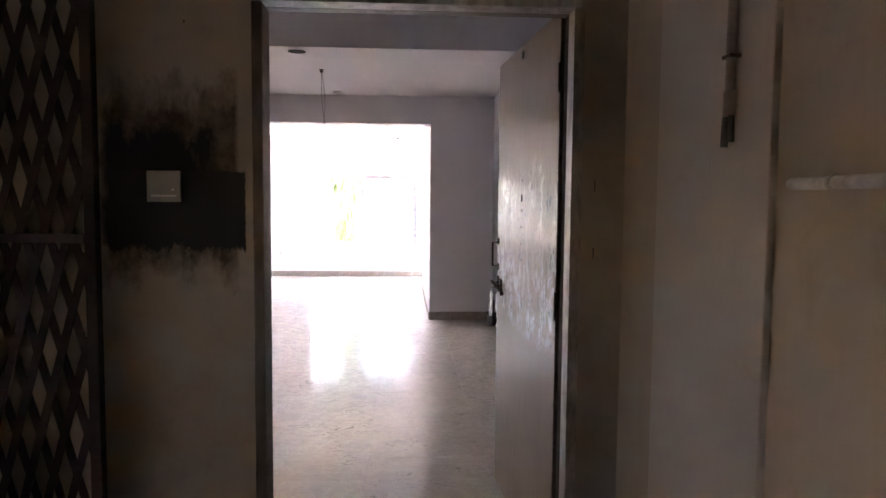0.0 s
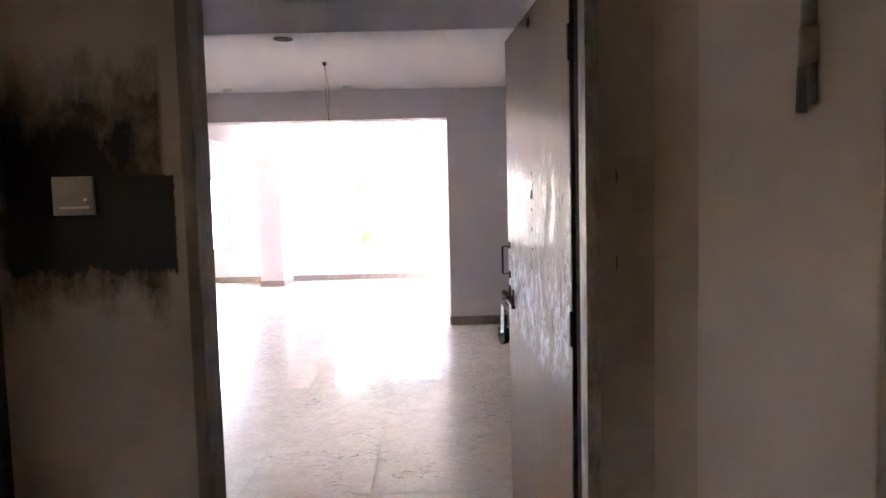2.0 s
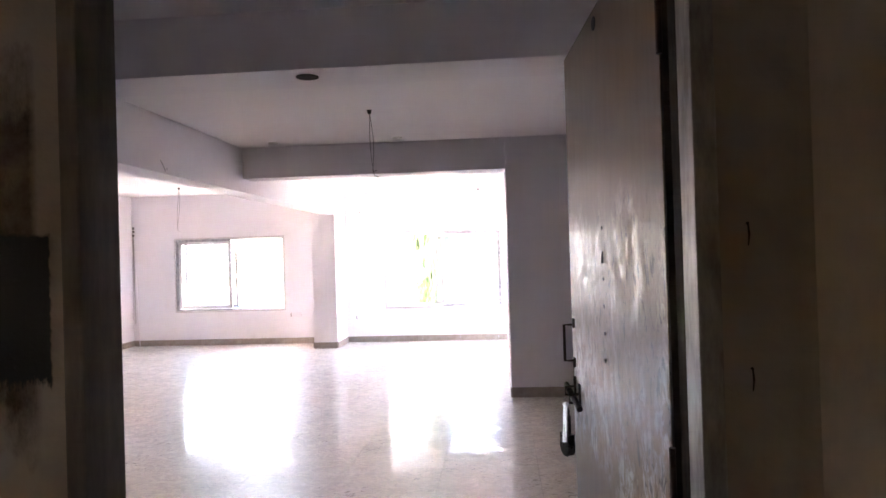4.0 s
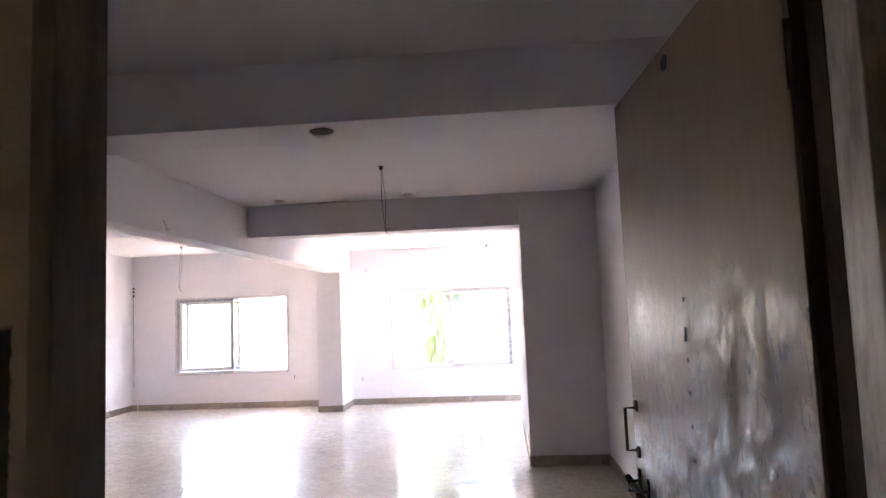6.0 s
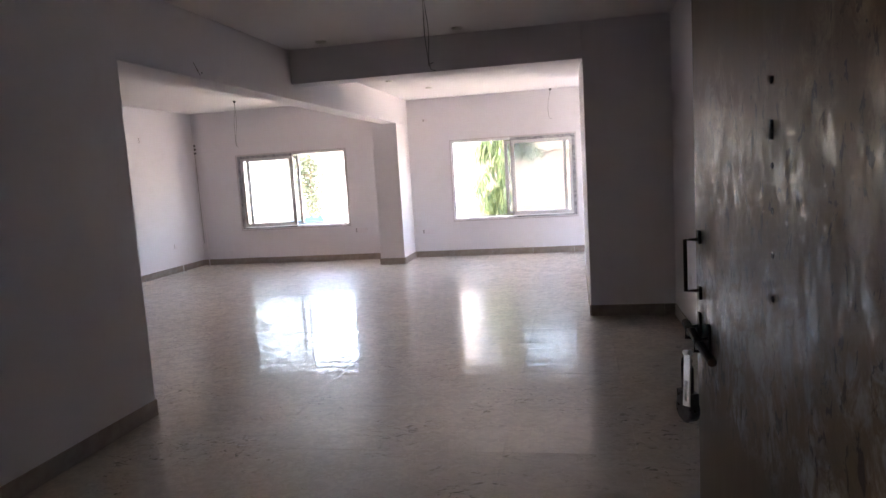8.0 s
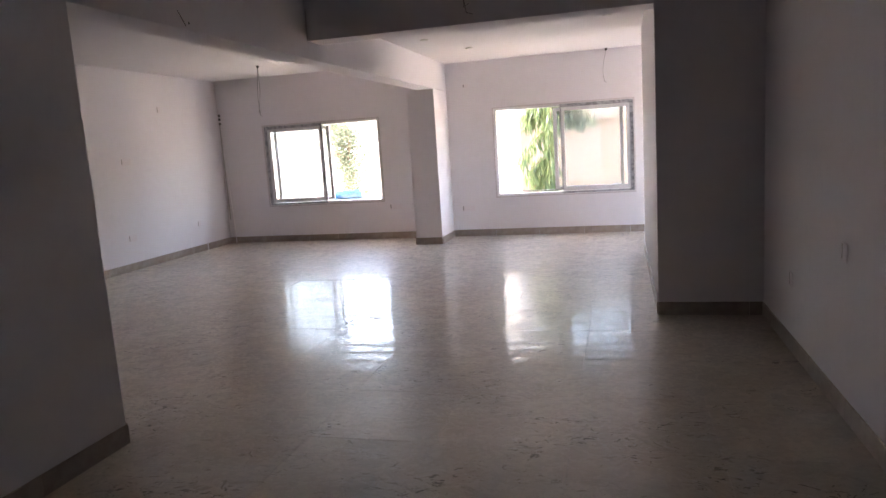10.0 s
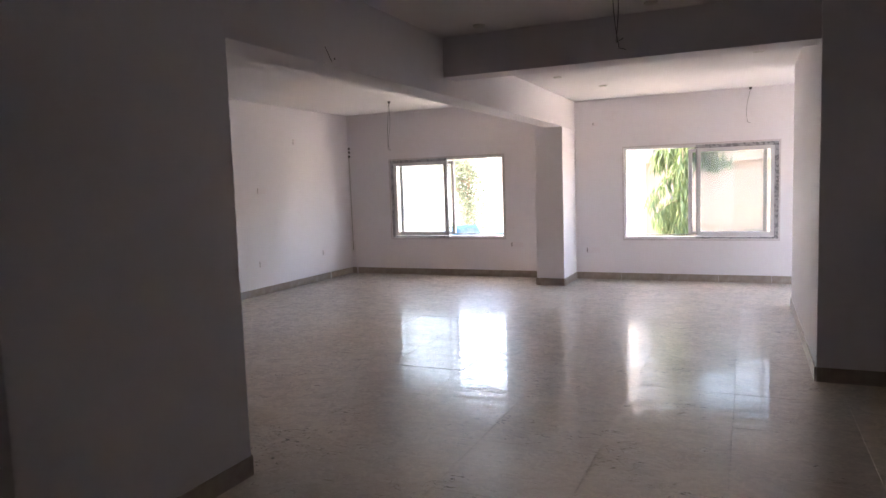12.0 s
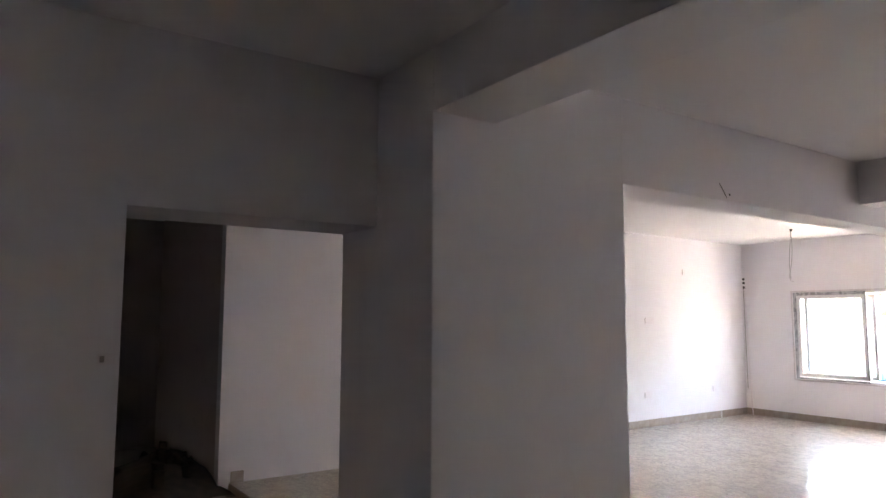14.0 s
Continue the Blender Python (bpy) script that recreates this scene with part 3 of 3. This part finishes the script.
wall_box((WEST_X, 8.09, 0.43), 0.16, 0.09, "pale empty socket box low on the wall", EAST)
wall_box((WEST_X, 9.6, 0.435), 0.09, 0.09, "pale empty socket box near the window corner", EAST)
wall_box((1.51, 4.93, 0.445), 0.09, 0.09, "small empty socket box low on the side wall", WEST)
wall_box((1.51, 3.9, 0.79), 0.09, 0.09, "small empty socket box on the side wall", WEST)
wall_box((-1.74, NORTH, 0.425), 0.2, 0.08, "white socket plate low beside the pilaster", SOUTH)
wall_box((-2.9, NORTH, 0.5), 0.2, 0.08, "white socket plate low below the window", SOUTH)
wall_box((-1.69, NORTH, 2.24), 0.09, 0.05, "small blank plate high beside the pilaster", SOUTH)
wall_box((-2.46, 0.81, 1.32), 0.06, 0.04, "small empty switch box beside the doorway", EAST)


def hanging_wire(top, end, sway, label, twin=True):
    t = thing("hanging_wire", top, label, "wire", "loose ceiling wires")
    d = Vector(end) - Vector(top)
    for k in range(2 if twin else 1):
        pts = []
        for i in range(13):
            s = i / 12
            off = math.sin(s * math.pi * (1 + 0.25 * k)) * sway * (0.55 if k else -0.6) * (0.4 + s)
            pts.append((d.x * s + off, d.y * s + off * 0.4, d.z * s * (1 - 0.05 * k)))
        pts.append((pts[-1][0] + 0.035, pts[-1][1], pts[-1][2] - 0.012 + 0.03 * k))
        part("wire", tubed(pts, 0.0023, 6), WIRE, t, smooth=True)
    part("ceiling_box", tubed([(0, 0, -0.03), (0, 0, -0.0005)], [0.012, 0.02], 12), DARK, t, "dark ceiling hook box")
    return t


hanging_wire((-0.327, 4.2, CEIL), (-0.28, 4.1, 2.1), 0.025, "dark twin wire dangling from the ceiling")
hanging_wire((-4.33, 9.15, 2.646), (-4.36, 9.15, 1.97), 0.03, "thin twin wire dangling near the window")
hanging_wire((0.34, 10.40, FAR_CEIL), (0.31, 10.40, 2.13), 0.05, "thin wire dangling from the far ceiling", False)

stub = thing("wire_stub", (-1.985, 4.02, 2.235), "short thin wire ends poking from the beam", "wire")
part("wire", tubed([(-0.002, 0, 0.05), (0.012, 0.003, 0.02), (0.016, 0.03, -0.02), (0.012, 0.05, -0.035)], 0.0025, 6), WIRE, stub)
part("hole", tubed([(-0.002, 0.1, -0.01), (0.0015, 0.1, -0.01)], 0.007, 8), DARK, stub, "dark drilled hole")

fan_box = thing("fan_box", (-0.233, 2.09, 2.358), "dark open fan box in the beam underside", "junction box")
part("rim", tubed([(0, 0, -0.003), (0, 0, -0.0005)], 0.056, 20), DARK, fan_box)
part("cavity", tubed([(0.004, 0, -0.0045), (0.004, 0, -0.0032)], 0.05, 20), DARK, fan_box, "dark open cavity")

spot = thing("ceiling_box", (-1.56, 5.5, CEIL), "small white round ceiling junction box", "junction box", "ceiling boxes")
part("cap", tubed([(0, 0, -0.012), (0, 0, -0.0005)], [0.045, 0.05], 16), PLATE, spot)
for p in ((-0.3, 5.5, CEIL), (-1.6, 8.0, FAR_CEIL), (-1.3, 9.0, FAR_CEIL), (-0.6, 7.5, FAR_CEIL), (0.4, 7.6, FAR_CEIL), (-1.2, 0.9, CEIL)):
    copy_thing(spot, pose(*p))

# conduit leaning in the far corner
corner = thing("corner_conduit", (-5.80, 10.40, 0.0), "thin grey conduits leaning in the corner with black couplers", "conduit")
part("pipe", tubed([(0.075, 0.0, 0.001), (0.0, 0.01, 1.95)], 0.007, 8), PALE_COVER, corner, smooth=True)
part("pipe", tubed([(0.02, -0.02, 0.4), (-0.012, 0.01, 1.95)], 0.004, 8), PVC, corner, smooth=True)
for z in (1.95, 2.02, 2.08):
    part("coupler", tubed([(-0.005, 0.01, z), (-0.005, 0.01, z + 0.035)], 0.016, 10), DARK, corner, "black coupler")
for y in (9.74,):
    stub2 = thing("conduit_stub", (-5.83, y, 0), "short pale conduit stub at the skirting", "conduit")
    part("pipe", tubed([(0, 0, 0.0), (0, 0, 0.11)], 0.01, 8), PLATE, stub2)


# ---- landing things ----
def gate():
    g = thing("folding_gate", (-0.51, -0.165, 0.02), "dark red-brown folding lattice gate parked against the wall", "gate")
    w, h, cell, tall = 0.66, 2.3, 0.072, 0.262
    part("post", boxed(-0.022, 0.012, -0.02, 0.02, 0, h), GATE, g, bevel=0.003)
    part("post", boxed(-w - 0.02, -w + 0.014, -0.02, 0.02, 0, h), GATE, g, bevel=0.003)
    for z in (0.02, 1.27, h - 0.03):
        part("rail", boxed(-w, -0.02, -0.026, -0.014, z, z + 0.028), GATE, g, bevel=0.002)
    slope = (tall / 2) / (cell / 2)
    for layer, sgn in ((-0.008, 1), (0.006, -1)):
        k = -int(w * slope / tall) - 1
        while k * tall < h + w * slope:
            pts = []
            # a strap that runs from side to side, cut to the gate's rectangle
            z_at = (lambda x, k=k: k * tall + (x if sgn > 0 else -x) * slope + (0 if sgn > 0 else 0))
            lo, hi = -w, -0.02
            xs = [lo + (hi - lo) * i / 120 for i in range(121)]
            inside = [x for x in xs if 0.01 < z_at(x) + (0 if sgn > 0 else -0) < h - 0.01]
            if len(inside) > 2:
                a, b = inside[0], inside[-1]
                bm = bmesh.new()
                d = Vector((b - a, 0, z_at(b) - z_at(a)))
                n = Vector((-d.z, 0, d.x)).normalized() * 0.0125
                pa, pb = Vector((a, 0, z_at(a))), Vector((b, 0, z_at(b)))
                low = [bm.verts.new(p + Vector((0, y, 0))) for y in (layer, layer + 0.004)
                       for p in (pa - n, pb - n, pb + n, pa + n)]
                bm.faces.new(low[:4])
                bm.faces.new(low[7:3:-1])
                for i in range(4):
                    bm.faces.new((low[i], low[i + 4], low[(i + 1) % 4 + 4], low[(i + 1) % 4]))
                part("strap", bm, GATE, g)
            k += 1
    return g


gate()

conduit = thing("loose_conduit", (1.145, -0.862, 1.606), "dusty pale conduit hanging down the wall with open ends", "conduit")
part("pipe", tubed([(0, 0, 0.06), (0.004, 0.005, 0.5), (0.0, 0.0, 1.05)], 0.011, 12), PVC, conduit, smooth=True)
part("coupler", tubed([(0, 0, 0.01), (0, 0, 0.065)], 0.014, 12), PVC, conduit, "dusty coupler", smooth=True)
part("pipe_end", tubed([(-0.003, 0.012, -0.055), (-0.002, 0.010, 0.012)], 0.008, 10), COUPLER, conduit)
part("pipe_end", tubed([(0.0, -0.012, -0.045), (0.0, -0.010, 0.012)], 0.007, 10), COUPLER, conduit)
part("clamp", boxed(-0.012, 0.014, -0.018, 0.018, 0.135, 0.142), IRON, conduit)
stub3 = thing("pipe_stub", (1.158, -1.085, 1.465), "dusty pale pipe stub clipped along the wall", "pipe")
part("pipe", tubed([(0.004, 0, 0), (0.004, -1.3, 0)], 0.0115, 12), STUB, stub3, smooth=True)
part("open_end", tubed([(0.004, 0.002, 0), (0.004, -0.001, 0)], 0.0105, 12), DARK, stub3, "dark open pipe end")
for y in (-0.125, -0.75):
    part("clip", tubed([(0.004, y - 0.004, 0), (0.004, y + 0.004, 0)], 0.0145, 12), STUB, stub3)


def wall_mark(at, tall):
    """A small dark wall mark, shaped as a bent nail lying along the wall, its head driven in."""
    t = thing("nail", at, "small dark mark in the landing wall, shaped as a nail", "nail", "landing wall nails")
    part("shank", tubed([(0, -0.0035, tall / 2), (0.001, -0.005, 0), (0, -0.0025, -tall / 2)], [0.0014, 0.0018, 0.001], 6), IRON, t)
    part("head", tubed([(0, -0.0035, tall / 2), (0, 0.0005, tall / 2)], 0.0024, 8), IRON, t)


wall_mark((1.065, -0.11, 1.479), 0.034)
wall_mark((1.065, -0.11, 1.257), 0.034)
# a dark hole in the wall, built from the same nail shape
wall_mark((-0.244, -0.11, 1.976), 0.008)


# ---- back room ----
def rubble():
    rng = random.Random(4)
    t = thing("rubble_heap", (-6.5, 1.95, -0.06), "low dark heap of soil and brick rubble", "rubble")
    bm = bmesh.new()
    nx, ny = 22, 14
    grid = [[None] * ny for _ in range(nx)]
    for i in range(nx):
        for j in range(ny):
            u, v = i / (nx - 1) * 2 - 1, j / (ny - 1) * 2 - 1
            r = math.sqrt(u * u + v * v)
            z = max(0, 1 - r) * 0.3 + (max(0, 1 - r) > 0) * 0.05 * noise.noise((u * 3, v * 3, 1))
            grid[i][j] = bm.verts.new((u * 0.9, v * 0.6, max(-0.001, z)))
    for i in range(nx - 1):
        for j in range(ny - 1):
            bm.faces.new((grid[i][j], grid[i + 1][j], grid[i + 1][j + 1], grid[i][j + 1]))
    part("soil", bm, SOIL, t, smooth=True)
    for k in range(14):
        a, r, s = rng.uniform(0, 6.28), rng.uniform(0.1, 0.75), rng.uniform(0.04, 0.09)
        lump = boxed(-s, s, -s * 0.6, s * 0.6, -s * 0.4, s * 0.4)
        bmesh.ops.transform(lump, matrix=Matrix.Translation((r * math.cos(a), 0.55 * r * math.sin(a), 0.05 + 0.24 * (1 - r)))
                            @ Euler((rng.uniform(0, 3), rng.uniform(0, 3), rng.uniform(0, 3))).to_matrix().to_4x4(), verts=lump.verts[:])
        part("lump", lump, SOIL, t, bevel=0.01)


rubble()


# ---- outside ----
GROUND_Z = -3.4
tagged(part("ground", boxed(-900, 900, -900, 900, GROUND_Z - 0.5, GROUND_Z), GROUND), "dusty bare ground between buildings", "ground", kind="structure")


def leaf_blade(bm, p, along, side, n, w):
    """One narrow folded leaf of four faces."""
    bend = side.cross(along)
    a = bm.verts.new(p)
    l1, r1, m1 = (bm.verts.new(p + along * n * 0.4 + v) for v in (side * w, side * -w, bend * w * 0.5))
    e = bm.verts.new(p + along * n + bend * w * 0.9)
    bm.faces.new((a, l1, m1))
    bm.faces.new((a, m1, r1))
    bm.faces.new((l1, e, m1))
    bm.faces.new((m1, e, r1))


def tree(at, height, limbs, count, seed, mat, label, leaf_len, droop):
    """A tapered trunk, limbs given as (start z, dx, dy, fall), and leaves along them."""
    rng = random.Random(seed)
    t = thing("tree", at, label, "tree")
    trunk = bmesh.new()
    tube(trunk, [(0.05 * math.sin(i), 0.04 * math.cos(i * 1.7), height * i / 8) for i in range(9)],
         [0.1 * (1 - i / 9) + 0.02 for i in range(9)], 8)
    runs = []
    for z, dx, dy, fall in limbs:
        pts = [(dx * s, dy * s, z + 0.1 * s - fall * s * s) for s in (0, 0.2, 0.4, 0.6, 0.8, 1)]
        tube(trunk, pts, [0.02, 0.017, 0.014, 0.011, 0.008, 0.004], 5)
        runs.append(pts)
    part("trunk", trunk, BARK, t)
    bm = bmesh.new()
    for _ in range(count):
        pts = rng.choice(runs)
        i = rng.randrange(0, 5)
        spread = 0.05 if droop else 0.2
        p = Vector(pts[i]).lerp(Vector(pts[i + 1]), rng.random()) + Vector([rng.gauss(0, spread) for _ in range(3)])
        along = Vector((rng.gauss(0, 0.22), rng.gauss(0, 0.22), -1) if droop else [rng.gauss(0, 1) for _ in range(3)]).normalized()
        side = along.cross(Vector((rng.gauss(0, 1), rng.gauss(0, 1), 0.1))).normalized()
        n = leaf_len * rng.uniform(0.7, 1.25)
        leaf_blade(bm, p, along, side, n, n * (rng.uniform(0.065, 0.1) if droop else rng.uniform(0.2, 0.3)))
    part("crown", bm, mat, t)
    return t


lr = random.Random(5)
droopers = []
for k in range(54):
    z = lr.uniform(2.6, 6.4)
    droopers.append((z, lr.uniform(-0.62, 0.16), lr.uniform(-0.5, 0.4), lr.uniform(0.3, 0.7)))
for k in range(9):
    droopers.append((lr.uniform(5.1, 5.7), lr.uniform(0.4, 0.9), lr.uniform(-0.4, 0.1), lr.uniform(0.15, 0.3)))
tree((-0.82, 14.2, GROUND_Z), 6.6, droopers, 9000, 3, GREEN, "tall weeping tree with long drooping green leaves", 0.24, True)
spreaders = [(lr.uniform(3.2, 6.0), lr.uniform(-1.3, 1.15), lr.uniform(-0.8, 0.8), lr.uniform(-0.5, 0.1)) for k in range(40)]
tree((-8.15, 21.5, GROUND_Z), 5.6, spreaders, 4600, 8, GREEN_DARK, "dusty small-leaved tree between the houses", 0.11, False)


def house(name, x0, x1, y0, y1, z1, wall_mat, label, windows):
    h = thing(name, ((x0 + x1) / 2, y0, GROUND_Z), label, "house")
    ox, oy, oz = (x0 + x1) / 2, y0, GROUND_Z
    part("wall", boxed(x0 - ox, x1 - ox, 0, y1 - oy, 0, z1 - oz), wall_mat, h)
    part("roof", boxed(x0 - ox - 0.3, x1 - ox + 0.3, -0.35, y1 - oy + 0.3, z1 - oz, z1 - oz + 0.25), wall_mat, h)
    for a, b, lo, hi in windows:
        w = part("window", bars(bmesh.new(), a - ox, b - ox, -0.05, -0.0005, lo - oz, hi - oz, 0.07), wall_mat, h)
        part("pane", boxed(a - ox + 0.07, b - ox - 0.07, -0.02, -0.002, lo - oz + 0.07, hi - oz - 0.07), COUPLER, w)
        part("sill", boxed(a - ox - 0.1, b - ox + 0.1, -0.2, -0.0005, lo - oz - 0.1, lo - oz), wall_mat, w)
    return h


house("white_house", -5.2, -2.32, 19.0, 27, 9.6, FACADE_WHITE, "white plastered house across the lane", [])
beige = house("beige_house", -2.9, 9.0, 20.5, 28, 1.85, FACADE_BEIGE, "beige and tan plastered house with a railed terrace",
              [(-1.72, -1.3, 0.3, 1.05), (-0.2, 0.02, -0.4, 0.1), (0.18, 0.73, -0.4, 0.1), (1.06, 1.44, -0.4, 0.1)])
part("upper_wall", boxed(-5.9, 5.9, 1.6, 7.5, 5.5, 7.2), FACADE_BEIGE, beige)
part("roof_slab", boxed(-6.2, 6.2, 1.1, 7.8, 7.2, 7.4), FACADE_BEIGE, beige)
part("floor_band", boxed(-6.0, 6.0, 1.5, 7.6, 6.2, 6.3), FACADE_BEIGE, beige)

house("pale_house", -16, -7.0, 25.0, 33, 2.6, FACADE_WHITE, "pale house behind the tree", [])
rail = thing("terrace_railing", (3.75, 20.3, 2.1), "grey steel railing along the beige terrace", "railing")
part("top_rail", boxed(-5.2, 5.2, -0.03, 0.03, 0.5, 0.56), METAL_BOX, rail)
part("bottom_rail", boxed(-5.2, 5.2, -0.02, 0.02, 0.0, 0.04), METAL_BOX, rail)
for i in range(43):
    part("baluster", boxed(-5.15 + i * 0.24, -5.12 + i * 0.24, -0.015, 0.015, 0.04, 0.5), METAL_BOX, rail)
def tarpaulin_shelter(at, w, d, h, label):
    shed = thing("tarpaulin_shelter", at, label, "shelter")
    bm = bmesh.new()
    rows = []
    for i in range(17):
        u = i / 16 * 2 - 1
        rows.append([bm.verts.new((w * u, d * v, h - 0.9 * max(0, abs(u) - 0.62) + 0.02 * math.sin(9 * u + 3 * v))) for v in (-1, -0.4, 0.3, 1)])
    for a, b in zip(rows, rows[1:]):
        for j in range(3):
            bm.faces.new((a[j], b[j], b[j + 1], a[j + 1]))
    front = [bm.verts.new((r[0].co.x, r[0].co.y - 0.03, r[0].co.z - 0.7)) for r in rows]
    for i in range(16):
        bm.faces.new((front[i], front[i + 1], rows[i + 1][0], rows[i][0]))
    bmesh.ops.solidify(bm, geom=bm.faces[:], thickness=0.015)
    part("tarpaulin", bm, TARP, shed, smooth=True)
    for x in (-w * 0.6, w * 0.6):
        for y in (-d * 0.8, d * 0.8):
            part("pole", tubed([(x, y, 0), (x, y, h - 0.05)], 0.035), BARK, shed)
    return shed


tarpaulin_shelter((-7.3, 18.5, GROUND_Z), 0.42, 0.9, 3.63, "bright blue tarpaulin stretched over a low shed")
tarpaulin_shelter((-5.98, 18.8, GROUND_Z), 0.28, 0.8, 3.46, "faded blue tarpaulin over a second shed")


# ---- skirting tiles ----
STEP = 0.65
skirt_mesh = {}


def skirting_run(x0, y0, x1, y1, nx, ny):
    """Skirting tiles along a wall's foot; (nx, ny) points into the room."""
    run = tagged(new("baseboard"), "brown tile skirting with pale joints", "baseboard", kind="structure")
    d = Vector((x1 - x0, y1 - y0, 0))
    total = d.length
    d.normalize()
    at = 0.0
    while at < total - 0.01:
        n = round(min(STEP, total - at), 3)
        if n not in skirt_mesh:
            b = boxed(0.0015, n - 0.0015, 0.0005, 0.011, -0.004, 0.1)
            bmesh.ops.bevel(b, geom=[e for e in b.edges if e.verts[0].co.z > 0.05 and e.verts[1].co.z > 0.05], offset=0.003, segments=1, affect="EDGES")
            bmesh.ops.recalc_face_normals(b, faces=b.faces[:])
            me = bpy.data.meshes.new("skirting_tile")
            b.to_mesh(me)
            b.free()
            me.materials.append(SKIRT)
            skirt_mesh[n] = me
        ob = new("skirting_tile", skirt_mesh[n])
        ob.parent = run
        across = Vector((nx, ny, 0))
        m = Matrix((( d.x, across.x, 0, x0 + d.x * at), (d.y, across.y, 0, y0 + d.y * at), (0, 0, 1, 0), (0, 0, 0, 1)))
        ob.matrix_local = m
        at += STEP


skirting_run(WEST_X, NORTH, -2.378, NORTH, 0, -1)
skirting_run(-1.985, NORTH, 2.18, NORTH, 0, -1)
skirting_run(-2.378, 9.697, -1.985, 9.697, 0, -1)
skirting_run(-2.378, NORTH - 0.012, -2.378, 9.697, -1, 0)
skirting_run(-1.985, NORTH - 0.012, -1.985, 9.697, 1, 0)
skirting_run(WEST_X, 4.2, WEST_X, NORTH - 0.012, 1, 0)
skirting_run(WEST_X, 2.37, WEST_X, 2.49, 1, 0)
skirting_run(-1.98, 1.96, -1.98, 3.16, 1, 0)
skirting_run(-1.98, 3.16, -2.83, 3.16, 0, 1)
skirting_run(0.76, 5.76, 1.51, 5.76, 0, -1)
skirting_run(0.76, 8.75, 0.76, 5.76, -1, 0)
skirting_run(1.51, 5.749, 1.51, 0.0, -1, 0)
skirting_run(-2.46, 0.0, -2.46, 0.865, 1, 0)
skirting_run(-2.46, 0.0, -0.04, 0.0, 0, 1)

# ---- floor tiles ----
tile_mesh = {}


def floor_tile(w, d):
    key = (round(w, 3), round(d, 3))
    if key not in tile_mesh:
        b = boxed(0.0004, w - 0.0004, 0.0004, d - 0.0004, -0.0115, 0)
        bmesh.ops.bevel(b, geom=[e for e in b.edges if min(v.co.z for v in e.verts) > -0.001], offset=0.0003, segments=1, affect="EDGES")
        bmesh.ops.recalc_face_normals(b, faces=b.faces[:])
        me = bpy.data.meshes.new("tile")
        b.to_mesh(me)
        b.free()
        me.materials.append(TILE)
        tile_mesh[key] = me
    return tile_mesh[key]


TX, TY = 0.25 - 10 * STEP, 3.335 - 6 * STEP
rng = random.Random(11)
for i in range(0, 16):
    for j in range(0, 19):
        x0, y0 = TX + i * STEP, TY + j * STEP
        x1, y1 = min(x0 + STEP, 2.18), min(y0 + STEP, NORTH)
        if x0 < -2.475 and y1 <= 2.36:
            continue
        if x0 < -2.475 and y0 < 2.36:
            y0 = 2.36
        if x0 > 1.5 and y1 < 8.7:
            continue
        y0 = max(y0, -0.05)
        if x1 - x0 < 0.03 or y1 - y0 < 0.03:
            continue
        ob = new("tile", floor_tile(x1 - x0, y1 - y0))
        ob.parent = floor
        ob.location = (x0, y0, rng.uniform(-0.0006, 0))
        ob.rotation_euler = (rng.gauss(0, 0.0003), rng.gauss(0, 0.0003), 0)
